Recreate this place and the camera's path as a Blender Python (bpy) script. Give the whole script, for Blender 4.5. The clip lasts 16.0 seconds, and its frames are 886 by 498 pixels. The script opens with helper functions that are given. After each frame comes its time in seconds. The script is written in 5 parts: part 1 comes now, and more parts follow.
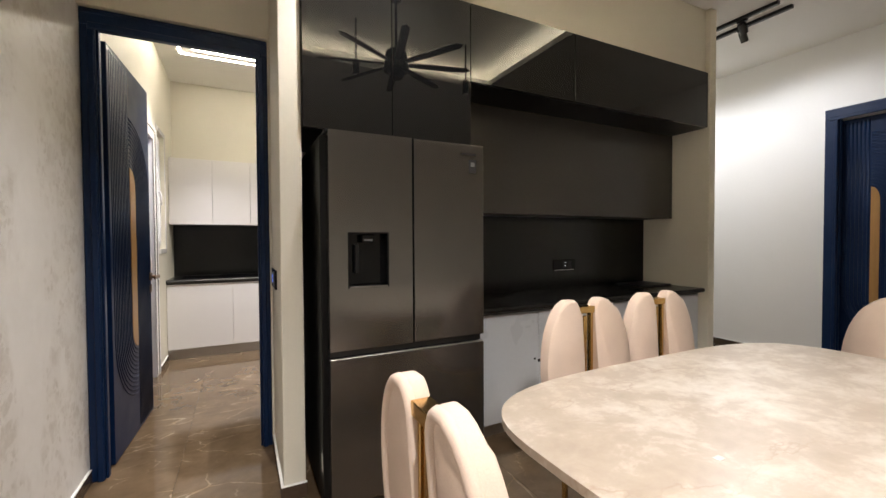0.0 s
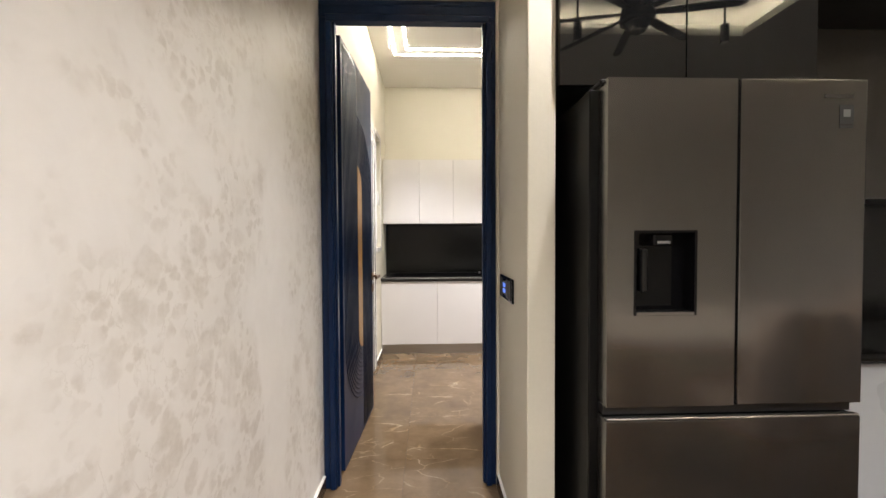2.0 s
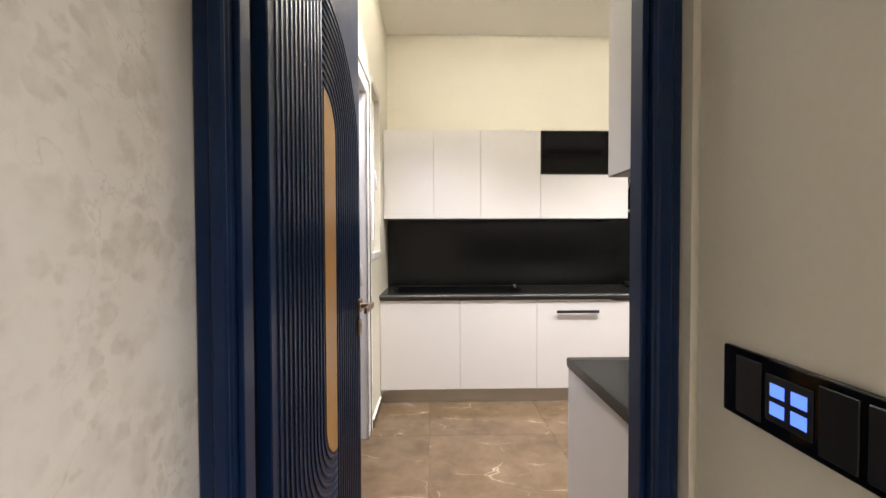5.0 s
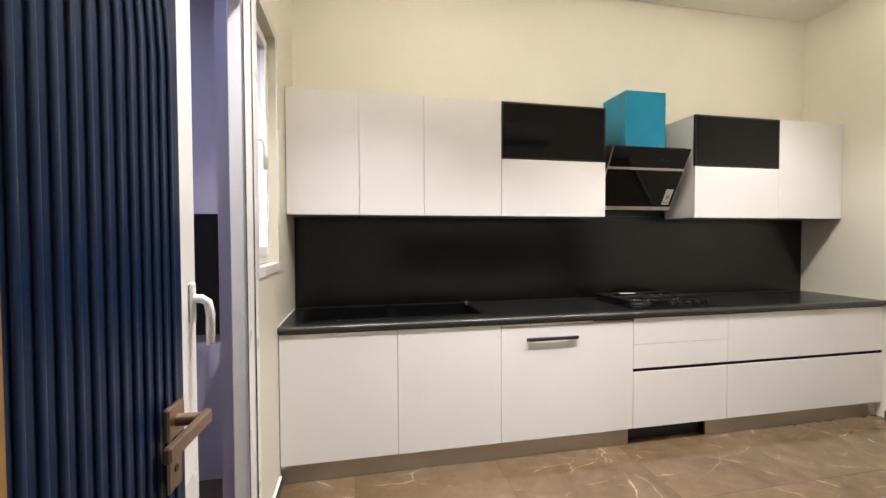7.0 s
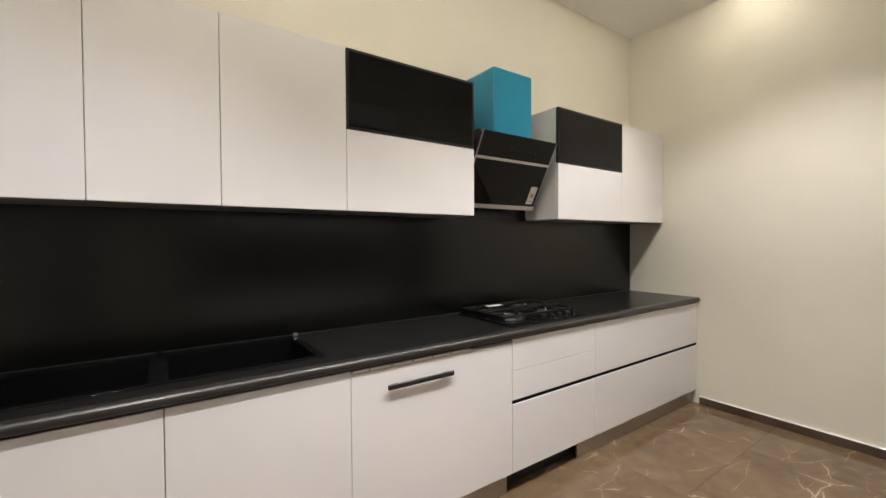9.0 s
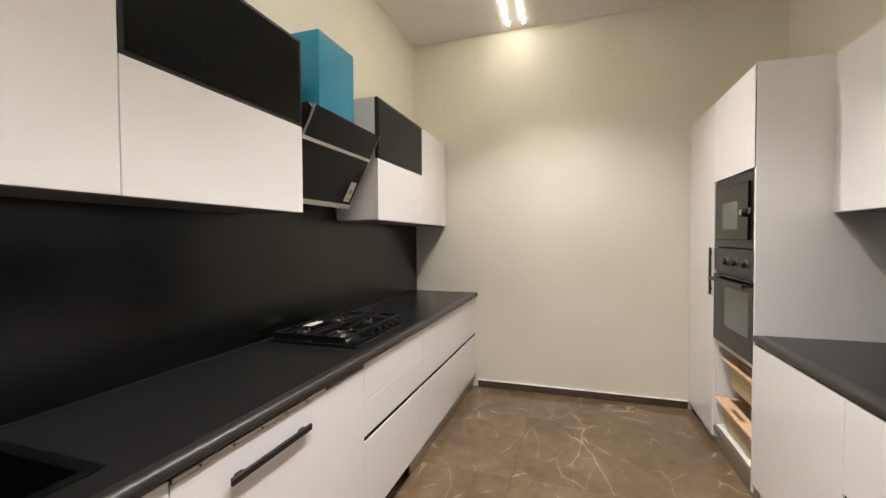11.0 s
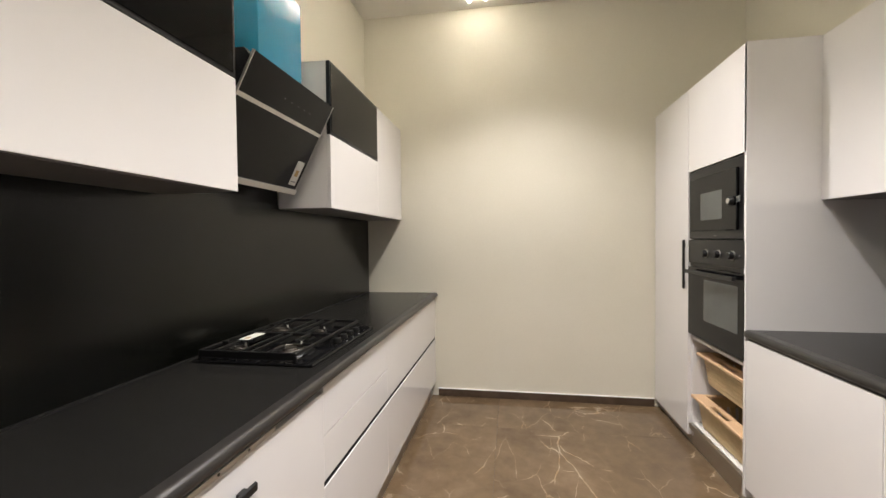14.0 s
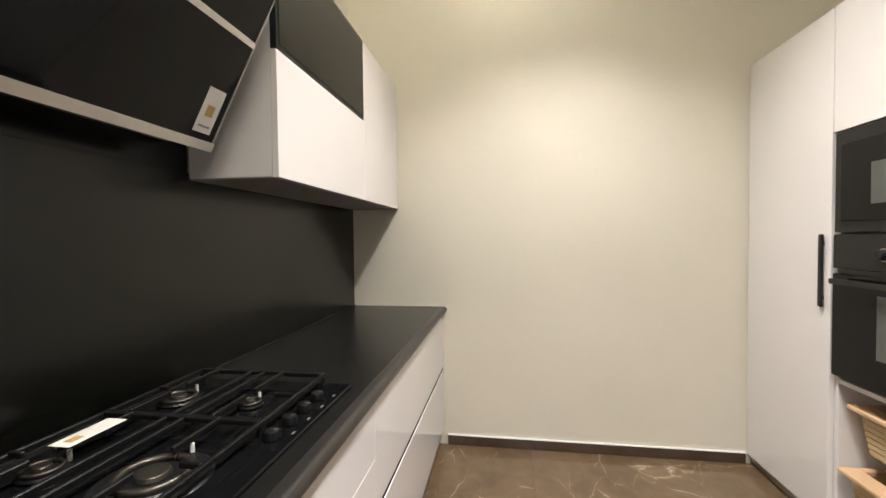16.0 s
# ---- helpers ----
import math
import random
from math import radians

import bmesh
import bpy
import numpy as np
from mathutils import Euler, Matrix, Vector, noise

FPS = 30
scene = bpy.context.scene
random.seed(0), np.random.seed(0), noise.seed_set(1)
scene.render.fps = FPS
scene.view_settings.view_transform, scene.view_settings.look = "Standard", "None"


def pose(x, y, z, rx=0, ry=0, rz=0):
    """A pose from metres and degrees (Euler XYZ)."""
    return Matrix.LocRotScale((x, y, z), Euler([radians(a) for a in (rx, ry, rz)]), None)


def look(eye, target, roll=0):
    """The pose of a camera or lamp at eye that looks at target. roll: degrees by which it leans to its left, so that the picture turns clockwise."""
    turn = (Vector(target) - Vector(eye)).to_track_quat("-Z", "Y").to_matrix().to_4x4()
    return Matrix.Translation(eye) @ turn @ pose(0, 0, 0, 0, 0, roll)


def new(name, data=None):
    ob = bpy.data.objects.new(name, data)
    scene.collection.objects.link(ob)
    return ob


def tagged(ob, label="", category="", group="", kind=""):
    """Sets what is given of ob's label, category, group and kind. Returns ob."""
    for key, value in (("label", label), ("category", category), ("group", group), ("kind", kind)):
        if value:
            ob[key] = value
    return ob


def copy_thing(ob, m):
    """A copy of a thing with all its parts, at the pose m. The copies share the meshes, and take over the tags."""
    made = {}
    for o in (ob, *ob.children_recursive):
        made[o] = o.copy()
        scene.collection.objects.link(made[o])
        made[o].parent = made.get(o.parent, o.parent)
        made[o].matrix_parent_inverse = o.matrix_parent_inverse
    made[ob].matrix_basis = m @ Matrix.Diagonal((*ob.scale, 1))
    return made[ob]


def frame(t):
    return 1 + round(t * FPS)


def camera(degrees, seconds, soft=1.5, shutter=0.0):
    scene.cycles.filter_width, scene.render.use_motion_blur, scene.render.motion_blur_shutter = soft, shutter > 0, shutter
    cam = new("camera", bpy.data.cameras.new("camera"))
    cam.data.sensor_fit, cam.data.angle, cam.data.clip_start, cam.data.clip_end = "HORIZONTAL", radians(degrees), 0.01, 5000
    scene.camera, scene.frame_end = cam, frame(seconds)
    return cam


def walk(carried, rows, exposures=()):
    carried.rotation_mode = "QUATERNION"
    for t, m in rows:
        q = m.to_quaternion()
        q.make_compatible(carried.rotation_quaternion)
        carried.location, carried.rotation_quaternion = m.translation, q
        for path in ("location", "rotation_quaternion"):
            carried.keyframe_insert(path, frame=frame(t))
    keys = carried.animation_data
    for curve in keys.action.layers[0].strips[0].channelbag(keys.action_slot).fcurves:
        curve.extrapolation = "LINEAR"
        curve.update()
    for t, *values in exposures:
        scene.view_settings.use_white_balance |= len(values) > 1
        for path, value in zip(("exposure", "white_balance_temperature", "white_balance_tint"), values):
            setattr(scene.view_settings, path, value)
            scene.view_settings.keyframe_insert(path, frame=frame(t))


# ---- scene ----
cam = camera(95.0, 16.0)
PATH = [
    (0, (0.683, -5.628, 1.256), (1.572, -3.837, 1.209), -0.3),
    (0.5, (0.666, -5.496, 1.259), (1.295, -3.599, 1.206), -0.3),
    (1, (0.606, -5.342, 1.255), (0.978, -3.378, 1.2), -0.3),
    (1.5, (0.536, -5.166, 1.271), (0.717, -3.175, 1.214), -0.4),
    (2, (0.496, -4.996, 1.272), (0.567, -2.998, 1.217), -0.3),
    (2.5, (0.479, -4.775, 1.265), (0.51, -2.776, 1.213), -0.1),
    (3, (0.449, -4.568, 1.272), (0.467, -2.569, 1.219), -0.1),
    (3.2, (0.441, -4.482, 1.272), (0.459, -2.483, 1.217), -0.1),
    (5.3, (0.37, -3.535, 1.259), (0.439, -1.537, 1.216), -0.2),
    (5.5, (0.363, -3.436, 1.271), (0.457, -1.439, 1.22), -0.2),
    (6, (0.362, -3.215, 1.281), (0.531, -1.223, 1.234), -0.2),
    (6.5, (0.365, -3.002, 1.284), (0.638, -1.022, 1.235), -0.2),
    (7, (0.394, -2.785, 1.296), (0.794, -0.826, 1.244), -0.2),
    (7.5, (0.431, -2.608, 1.297), (0.988, -0.687, 1.255), -0.2),
    (8, (0.468, -2.434, 1.291), (1.203, -0.575, 1.254), -0.3),
    (8.5, (0.517, -2.266, 1.296), (1.454, -0.499, 1.254), -0.3),
    (9, (0.59, -2.057, 1.301), (1.732, -0.416, 1.259), -0.3),
    (9.5, (0.64, -1.831, 1.29), (2.003, -0.366, 1.265), -0.6),
    (10, (0.615, -1.615, 1.322), (2.212, -0.412, 1.286), -0.5),
    (12.3, (0.486, -1.361, 1.321), (2.477, -1.179, 1.278), -0.5),
    (12.5, (0.498, -1.349, 1.319), (2.49, -1.171, 1.277), -0.5),
    (13, (0.563, -1.31, 1.301), (2.551, -1.09, 1.258), -0.6),
    (13.5, (0.674, -1.252, 1.283), (2.655, -0.978, 1.24), -0.6),
    (14, (0.815, -1.18, 1.274), (2.788, -0.856, 1.228), -0.6),
    (14.5, (1.001, -1.117, 1.262), (2.969, -0.766, 1.214), -0.6),
    (15, (1.24, -1.061, 1.272), (3.207, -0.7, 1.222), -0.6),
    (15.5, (1.438, -1.0, 1.273), (3.407, -0.657, 1.218), -0.6),
    (16, (1.642, -0.941, 1.258), (3.619, -0.645, 1.204), -0.6),
]
walk(cam, [(t, look(eye, target, roll)) for t, eye, target, roll in PATH], [(0, 0.0), (0.5, 0.1), (1, 0.22), (1.5, 0.3), (2, 0.3), (3, 0.26), (5.5, 0.36), (6, 0.38), (7, 0.2), (8.5, -0.12), (10, -0.12), (12.5, 0), (14, 0.02), (16, 0.20)])

# world: a closed interior, only a trace of ambient
world = bpy.data.worlds.new("world")
scene.world = world
world.use_nodes = True
world.node_tree.nodes["Background"].inputs[0].default_value = (0.5, 0.55, 0.7, 1)
world.node_tree.nodes["Background"].inputs[1].default_value = 0.006

COOL = (0.62, 0.66, 1.0)


def spot_lamp(name, eye, target, watts, colour, degrees, blend=0.5, radius=0.03):
    data = bpy.data.lights.new(name, "SPOT")
    data.energy, data.color, data.spot_size, data.spot_blend, data.shadow_soft_size = watts, colour, radians(degrees), blend, radius
    ob = new(name, data)
    ob.matrix_basis = look(eye, target)
    return ob


def area_lamp(name, m, watts, colour, size_x, size_y):
    data = bpy.data.lights.new(name, "AREA")
    data.shape, data.size, data.size_y, data.energy, data.color = "RECTANGLE", size_x, size_y, watts, colour
    ob = new(name, data)
    ob.matrix_basis = m
    return ob


# recessed lamps, their spots assumed, and hanging lamps
# kitchen: the east lamp makes the wall scallop; the other two are assumed
for px, py, watts, cone in ((0.52, -1.5, 228, 100), (1.85, -1.5, 232, 100), (3.03, -1.28, 180, 112)):
    spot_lamp("assumed_downlight_lamp", (px, py, 3.085), (px + 0.02, py, 0), watts, (1.0, 0.957, 0.955), cone, 0.75)
# dining: unseen; the first fits the refrigerator's glow, the rest are added brightening
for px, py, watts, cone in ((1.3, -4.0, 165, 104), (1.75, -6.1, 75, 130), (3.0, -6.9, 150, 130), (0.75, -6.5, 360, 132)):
    spot_lamp("assumed_downlight_lamp", (px, py, 3.11), (px, py, 0), watts, (1.0, 0.958, 0.955), cone, 0.7)
spot_lamp("track_lamp", (4.80, -3.50, 2.90), (5.0, -3.6, 0.5), 32, (0.93, 0.94, 1.0), 178, 0.4, 0.08)
spot_lamp("track_lamp", (4.63, -2.2, 2.90), (4.9, -2.0, 0.5), 74, (0.93, 0.94, 1.0), 178, 0.4, 0.08)
# unseen source added for the bluish light in the utility space
area_lamp("assumed_utility_lamp", pose(-0.95, -1.4, 2.6, 0, 0, 0), 10, COOL, 0.9, 0.1)


# ---- materials ----
def nodes_of(name):
    m = bpy.data.materials.new(name)
    m.use_nodes = True
    nt = m.node_tree
    return m, nt, nt.nodes["Principled BSDF"]


def add(nt, kind, **values):
    n = nt.nodes.new(kind)
    for key, v in values.items():
        n.inputs[key.replace("_", " ")].default_value = v
    return n


def position(nt, scale=(1, 1, 1), shuffle=False):
    geo = nt.nodes.new("ShaderNodeNewGeometry")
    mp = nt.nodes.new("ShaderNodeMapping")
    mp.inputs["Scale"].default_value = scale
    nt.links.new(geo.outputs["Position"], mp.inputs["Vector"])
    if shuffle:
        info = nt.nodes.new("ShaderNodeObjectInfo")
        mul = nt.nodes.new("ShaderNodeVectorMath")
        mul.operation = "SCALE"
        comb = nt.nodes.new("ShaderNodeCombineXYZ")
        for i in range(3):
            nt.links.new(info.outputs["Random"], comb.inputs[i])
        nt.links.new(comb.outputs[0], mul.inputs[0])
        mul.inputs["Scale"].default_value = 37.0
        nt.links.new(mul.outputs[0], mp.inputs["Location"])
    return mp.outputs[0]


def noise_tex(nt, vec, scale, detail=4.0, rough=0.55, warp=0.0):
    n = nt.nodes.new("ShaderNodeTexNoise")
    n.inputs["Scale"].default_value, n.inputs["Detail"].default_value = scale, detail
    n.inputs["Roughness"].default_value, n.inputs["Distortion"].default_value = rough, warp
    nt.links.new(vec, n.inputs["Vector"])
    return n.outputs["Fac"]


def ramp(nt, fac, stops):
    r = nt.nodes.new("ShaderNodeValToRGB")
    while len(r.color_ramp.elements) < len(stops):
        r.color_ramp.elements.new(0.5)
    for e, (p, c) in zip(r.color_ramp.elements, stops):
        e.position = p
        e.color = (*c, 1) if len(c) == 3 else c
    nt.links.new(fac, r.inputs[0])
    return r.outputs[0]


def mix(nt, fac, a, b, mode="MIX"):
    n = nt.nodes.new("ShaderNodeMix")
    n.data_type, n.blend_type = "RGBA", mode
    for sock, v in ((n.inputs["Factor"], fac), (n.inputs["A"], a), (n.inputs["B"], b)):
        if isinstance(v, bpy.types.NodeSocket):
            nt.links.new(v, sock)
        elif isinstance(v, (int, float)):
            sock.default_value = v
        else:
            sock.default_value = (*v, 1)
    # the colour sockets are the ones named A and B of type RGBA
    for s in n.inputs:
        if s.type == "RGBA" and s.name in "AB":
            v = a if s.name == "A" else b
            if isinstance(v, bpy.types.NodeSocket):
                nt.links.new(v, s)
            else:
                s.default_value = (*v, 1)
    return [o for o in n.outputs if o.type == "RGBA"][0]


def grey(v):
    return (v, v, v)


def surf(name, c1, c2, rough=0.5, metal=0.0, big=1.2, small=40.0, bump=0.05, rough_var=0.08, ior=1.5, coat=0.0, stretch=(1, 1, 1)):
    """A plain surface: two tints mixed over broad and fine noise, uneven gloss, fine relief."""
    m, nt, b = nodes_of(name)
    vec = position(nt, stretch)
    n1, n2 = noise_tex(nt, vec, big), noise_tex(nt, vec, small, 6.0)
    both = ramp(nt, mix(nt, 0.35, n1, n2), [(0.3, c1), (0.7, c2)])
    nt.links.new(both, b.inputs["Base Color"])
    rr = ramp(nt, n1, [(0.25, grey(max(0.0, rough - rough_var))), (0.75, grey(rough + rough_var))])
    nt.links.new(rr, b.inputs["Roughness"])
    b.inputs["Metallic"].default_value, b.inputs["IOR"].default_value = metal, ior
    b.inputs["Coat Weight"].default_value = coat
    if bump:
        bp = nt.nodes.new("ShaderNodeBump")
        bp.inputs["Strength"].default_value, bp.inputs["Distance"].default_value = bump, 0.002
        nt.links.new(n2, bp.inputs["Height"])
        nt.links.new(bp.outputs[0], b.inputs["Normal"])
    return m


def emit(name, colour, strength):
    m, nt, b = nodes_of(name)
    b.inputs["Base Color"].default_value = (*colour, 1)
    b.inputs["Emission Color"].default_value = (*colour, 1)
    b.inputs["Emission Strength"].default_value = strength
    return m


def marble_floor():
    """Olive-brown polished marble with sparse jagged veins, shuffled from slab to slab."""
    m, nt, b = nodes_of("brown_marble")
    vec = position(nt, (1, 1, 1), True)
    cloud = noise_tex(nt, vec, 1.6, 6, 0.62, 0.5)
    fine = noise_tex(nt, vec, 9.0, 8, 0.65, 0.3)
    base = ramp(nt, mix(nt, 0.4, cloud, fine), [(0.3, (0.082, 0.053, 0.030)), (0.5, (0.125, 0.084, 0.048)), (0.72, (0.185, 0.127, 0.078))])

    def bent(source, scale, detail, size):
        wn = nt.nodes.new("ShaderNodeTexNoise")
        wn.inputs["Scale"].default_value, wn.inputs["Detail"].default_value = scale, detail
        nt.links.new(source, wn.inputs["Vector"])
        wv = nt.nodes.new("ShaderNodeVectorMath")
        wv.operation = "MULTIPLY_ADD"
        wv.inputs[1].default_value = (size, size, size)
        nt.links.new(wn.outputs["Color"], wv.inputs[0])
        nt.links.new(source, wv.inputs[2])
        return wv.outputs[0]
    veins = None
    for stretch, vscale, half, m0, m1, top, haze in (((0.42, 1.0, 1), 2.2, 0.0022, 0.49, 0.60, 0.55, 0.12), ((0.45, 1.1, 1), 4.2, 0.0015, 0.48, 0.62, 0.36, 0.08), ((1.0, 0.7, 1), 1.9, 0.0019, 0.55, 0.62, 0.6, 0.10)):
        path = bent(bent(position(nt, stretch, True), 0.9, 2, 0.35), 7.0, 6, 0.10)
        vo = nt.nodes.new("ShaderNodeTexVoronoi")
        vo.feature = "DISTANCE_TO_EDGE"
        vo.inputs["Scale"].default_value = vscale
        nt.links.new(path, vo.inputs["Vector"])
        w = half * vscale
        line = ramp(nt, vo.outputs["Distance"], [(0.0, grey(1)), (w * 0.6, grey(0.6)), (w * 1.6, grey(haze)), (w * 1.6 + 0.09, grey(0))])
        keep = ramp(nt, noise_tex(nt, vec, 1.3 + 0.6 * vscale, 3), [(m0, grey(0)), (m1, grey(top))])
        one = mix(nt, 1.0, line, keep, "MULTIPLY")
        veins = one if veins is None else mix(nt, 1.0, veins, one, "LIGHTEN")
    tint = ramp(nt, fine, [(0.38, (0.40, 0.255, 0.125)), (0.62, (0.62, 0.52, 0.39))])
    nt.links.new(mix(nt, veins, base, tint), b.inputs["Base Color"])
    nt.links.new(ramp(nt, fine, [(0.3, grey(0.04)), (0.7, grey(0.10))]), b.inputs["Roughness"])
    return m


def marble_table():
    m, nt, b = nodes_of("beige_marble")
    vec = position(nt)
    cloud = noise_tex(nt, position(nt, (1.0, 1.35, 1)), 4.6, 9, 0.66, 0.3)
    fine = noise_tex(nt, vec, 16.0, 8, 0.6, 0.5)
    base = ramp(nt, mix(nt, 0.3, cloud, fine), [(0.36, (0.345, 0.287, 0.227)), (0.48, (0.395, 0.336, 0.27)), (0.525, (0.455, 0.398, 0.33)), (0.62, (0.54, 0.495, 0.43))])
    crack = ramp(nt, noise_tex(nt, position(nt, (0.7, 1.6, 1)), 1.6, 6, 0.55, 0.2), [(0.494, grey(0)), (0.5, grey(0.7)), (0.505, grey(0))])
    mask = ramp(nt, noise_tex(nt, vec, 2.6, 2), [(0.40, grey(0)), (0.55, grey(0.75))])
    nt.links.new(mix(nt, mix(nt, 1.0, crack, mask, "MULTIPLY"), base, (0.30, 0.21, 0.15)), b.inputs["Base Color"])
    b.inputs["Roughness"].default_value = 0.3
    return m


def wallpaper():
    """Cream paper with faint taupe blossom sprays."""
    m, nt, b = nodes_of("blossom_wallpaper")
    vec = position(nt)
    cloud = noise_tex(nt, vec, 1.3, 3)
    grain = noise_tex(nt, vec, 60, 5)
    base = ramp(nt, mix(nt, 0.5, cloud, noise_tex(nt, vec, 11, 6, 0.65, 0.4)), [(0.3, (0.72, 0.688, 0.645)), (0.7, (0.81, 0.785, 0.75))])
    # leaves: ragged cells gathered into drooping sprays
    def bent(scale, detail, size):
        wn = nt.nodes.new("ShaderNodeTexNoise")
        wn.inputs["Scale"].default_value, wn.inputs["Detail"].default_value = scale, detail
        nt.links.new(vec, wn.inputs["Vector"])
        wv = nt.nodes.new("ShaderNodeVectorMath")
        wv.operation = "MULTIPLY_ADD"
        wv.inputs[1].default_value = (size, size, size)
        nt.links.new(wn.outputs["Color"], wv.inputs[0])
        nt.links.new(vec, wv.inputs[2])
        return wv.outputs[0]
    patch = noise_tex(nt, position(nt, (1, 1.15, 0.8)), 2.1, 4, 0.6, 0.5)
    figure = None
    for scale, m0, m1, top in ((12, 0.42, 0.52, 0.74), (26, 0.42, 0.52, 0.74)):
        vor = nt.nodes.new("ShaderNodeTexVoronoi")
        vor.inputs["Scale"].default_value = scale
        nt.links.new(bent(scale * 1.1, 5, 1.5 / scale), vor.inputs["Vector"])
        leaf = ramp(nt, vor.outputs["Distance"], [(0.33, grey(1)), (0.50, grey(0))])
        sparse = ramp(nt, noise_tex(nt, vec, scale * 0.45, 2), [(0.38, grey(0.2)), (0.52, grey(1))])
        one = mix(nt, 1.0, mix(nt, 1.0, leaf, ramp(nt, patch, [(m0, grey(0)), (m1, grey(top))]), "MULTIPLY"), sparse, "MULTIPLY")
        figure = one if figure is None else mix(nt, 1.0, figure, one, "LIGHTEN")
    twig = ramp(nt, noise_tex(nt, vec, 3.6, 5, 0.6, 1.5), [(0.490, grey(0)), (0.5, grey(0.8)), (0.510, grey(0))])
    twig = mix(nt, 1.0, twig, ramp(nt, patch, [(0.46, grey(0)), (0.54, grey(0.9))]), "MULTIPLY")
    figure = mix(nt, 1.0, figure, twig, "LIGHTEN")
    soft = mix(nt, 1.0, figure, ramp(nt, grain, [(0.35, grey(0.45)), (0.65, grey(0.85))]), "MULTIPLY")
    wash = mix(nt, ramp(nt, patch, [(0.40, grey(0)), (0.62, grey(0.35))]), base, (0.60, 0.555, 0.495))
    nt.links.new(mix(nt, soft, wash, (0.50, 0.45, 0.388)), b.inputs["Base Color"])
    b.inputs["Roughness"].default_value = 0.45
    bp = nt.nodes.new("ShaderNodeBump")
    bp.inputs["Strength"].default_value, bp.inputs["Distance"].default_value = 0.15, 0.002
    nt.links.new(grain, bp.inputs["Height"])
    nt.links.new(bp.outputs[0], b.inputs["Normal"])
    return m


CREAM = surf("cream_paint", (0.612, 0.579, 0.479), (0.667, 0.634, 0.534), 0.6, small=90, bump=0.06)
WALLWHITE = surf("offwhite_paint", (0.78, 0.77, 0.74), (0.82, 0.81, 0.79), 0.6, small=90, bump=0.06)
CEIL = surf("ceiling_paint", (0.78, 0.76, 0.70), (0.82, 0.80, 0.75), 0.75, small=70, bump=0.04)
PAPER = wallpaper()
MARBLE = marble_floor()
GROUT = surf("dark_grout", (0.05, 0.035, 0.025), (0.08, 0.055, 0.04), 0.8)
SKIRT = surf("brown_marble_skirting", (0.045, 0.029, 0.019), (0.09, 0.062, 0.044), 0.15, big=4, small=18)
TABLETOP = marble_table()
WHITE = surf("white_gloss_laminate", (0.675, 0.656, 0.642), (0.705, 0.686, 0.670), 0.09, big=0.9, small=6, bump=0.006, rough_var=0.02)
CARCASS = surf("white_board", (0.66, 0.64, 0.61), (0.72, 0.70, 0.67), 0.45)
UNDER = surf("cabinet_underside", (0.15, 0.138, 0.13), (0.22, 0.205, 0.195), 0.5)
STONE = surf("black_granite", (0.0065, 0.0063, 0.0058), (0.012, 0.0115, 0.0105), 0.27, big=3, small=220, bump=0, rough_var=0.0, ior=1.36)
# lighter than the slab: paints light caught by the worktop edge; also grey sealant
EDGE = surf("edge_glint_and_sealant", (0.012, 0.011, 0.010), (0.022, 0.020, 0.018), 0.34, big=8, small=260, bump=0, rough_var=0.0, ior=1.5)
SPLASH = surf("black_stone_splashback", (0.0012, 0.0014, 0.0010), (0.0026, 0.0029, 0.0020), 0.25, big=1.5, small=200, bump=0, rough_var=0.0, ior=1.44)
# near-black for grips and the refrigerator gap, and for shade at the hinges
SHADOWGAP = surf("black_gap_and_shade", (0.0015, 0.0018, 0.003), (0.003, 0.0035, 0.006), 0.85, ior=1.2)
# black for dark openings; also paints shade in the worktop and plinth gaps
GAP = surf("recess_black", (0.008, 0.008, 0.008), (0.014, 0.014, 0.014), 0.4)
GLASSBLACK = surf("black_lacquered_glass", (0.003, 0.003, 0.0034), (0.005, 0.005, 0.0055), 0.05, small=8, bump=0, rough_var=0.015, ior=1.29)
MIRRORBLACK = surf("black_gloss_acrylic", (0.005, 0.005, 0.005), (0.007, 0.007, 0.007), 0.03, small=8, bump=0, rough_var=0.012, ior=1.52)
SMOKE = surf("dark_grey_acrylic", (0.040, 0.037, 0.034), (0.050, 0.047, 0.043), 0.26, small=60, bump=0, rough_var=0.0)
STEEL = surf("brushed_steel", (0.42, 0.40, 0.37), (0.52, 0.50, 0.47), 0.36, 1.0, small=120, stretch=(1, 1, 14))
ALU = surf("aluminium", (0.55, 0.53, 0.50), (0.66, 0.64, 0.60), 0.38, 0.9)
BLACKMETAL = surf("black_metal", (0.007, 0.007, 0.0075), (0.014, 0.014, 0.0145), 0.38, 0.3)
IRON = surf("cast_iron", (0.004, 0.004, 0.004), (0.008, 0.0078, 0.0075), 0.40, 0.0, small=160, bump=0.2, ior=1.3)
BRASSCAP = surf("burner_alloy", (0.05, 0.044, 0.038), (0.10, 0.088, 0.07), 0.40, 0.8)
FRIDGE = surf("black_stainless", (0.152, 0.146, 0.140), (0.172, 0.166, 0.159), 0.19, 0.9, big=0.6, small=300, bump=0.012, rough_var=0.02)
FRIDGESIDE = surf("fridge_side_black", (0.003, 0.003, 0.003), (0.006, 0.006, 0.0057), 0.45, ior=1.3)
NAVY = surf("navy_lacquer", (0.0024, 0.0130, 0.048), (0.0044, 0.0185, 0.063), 0.38, big=3, small=50, bump=0.05, ior=1.32)
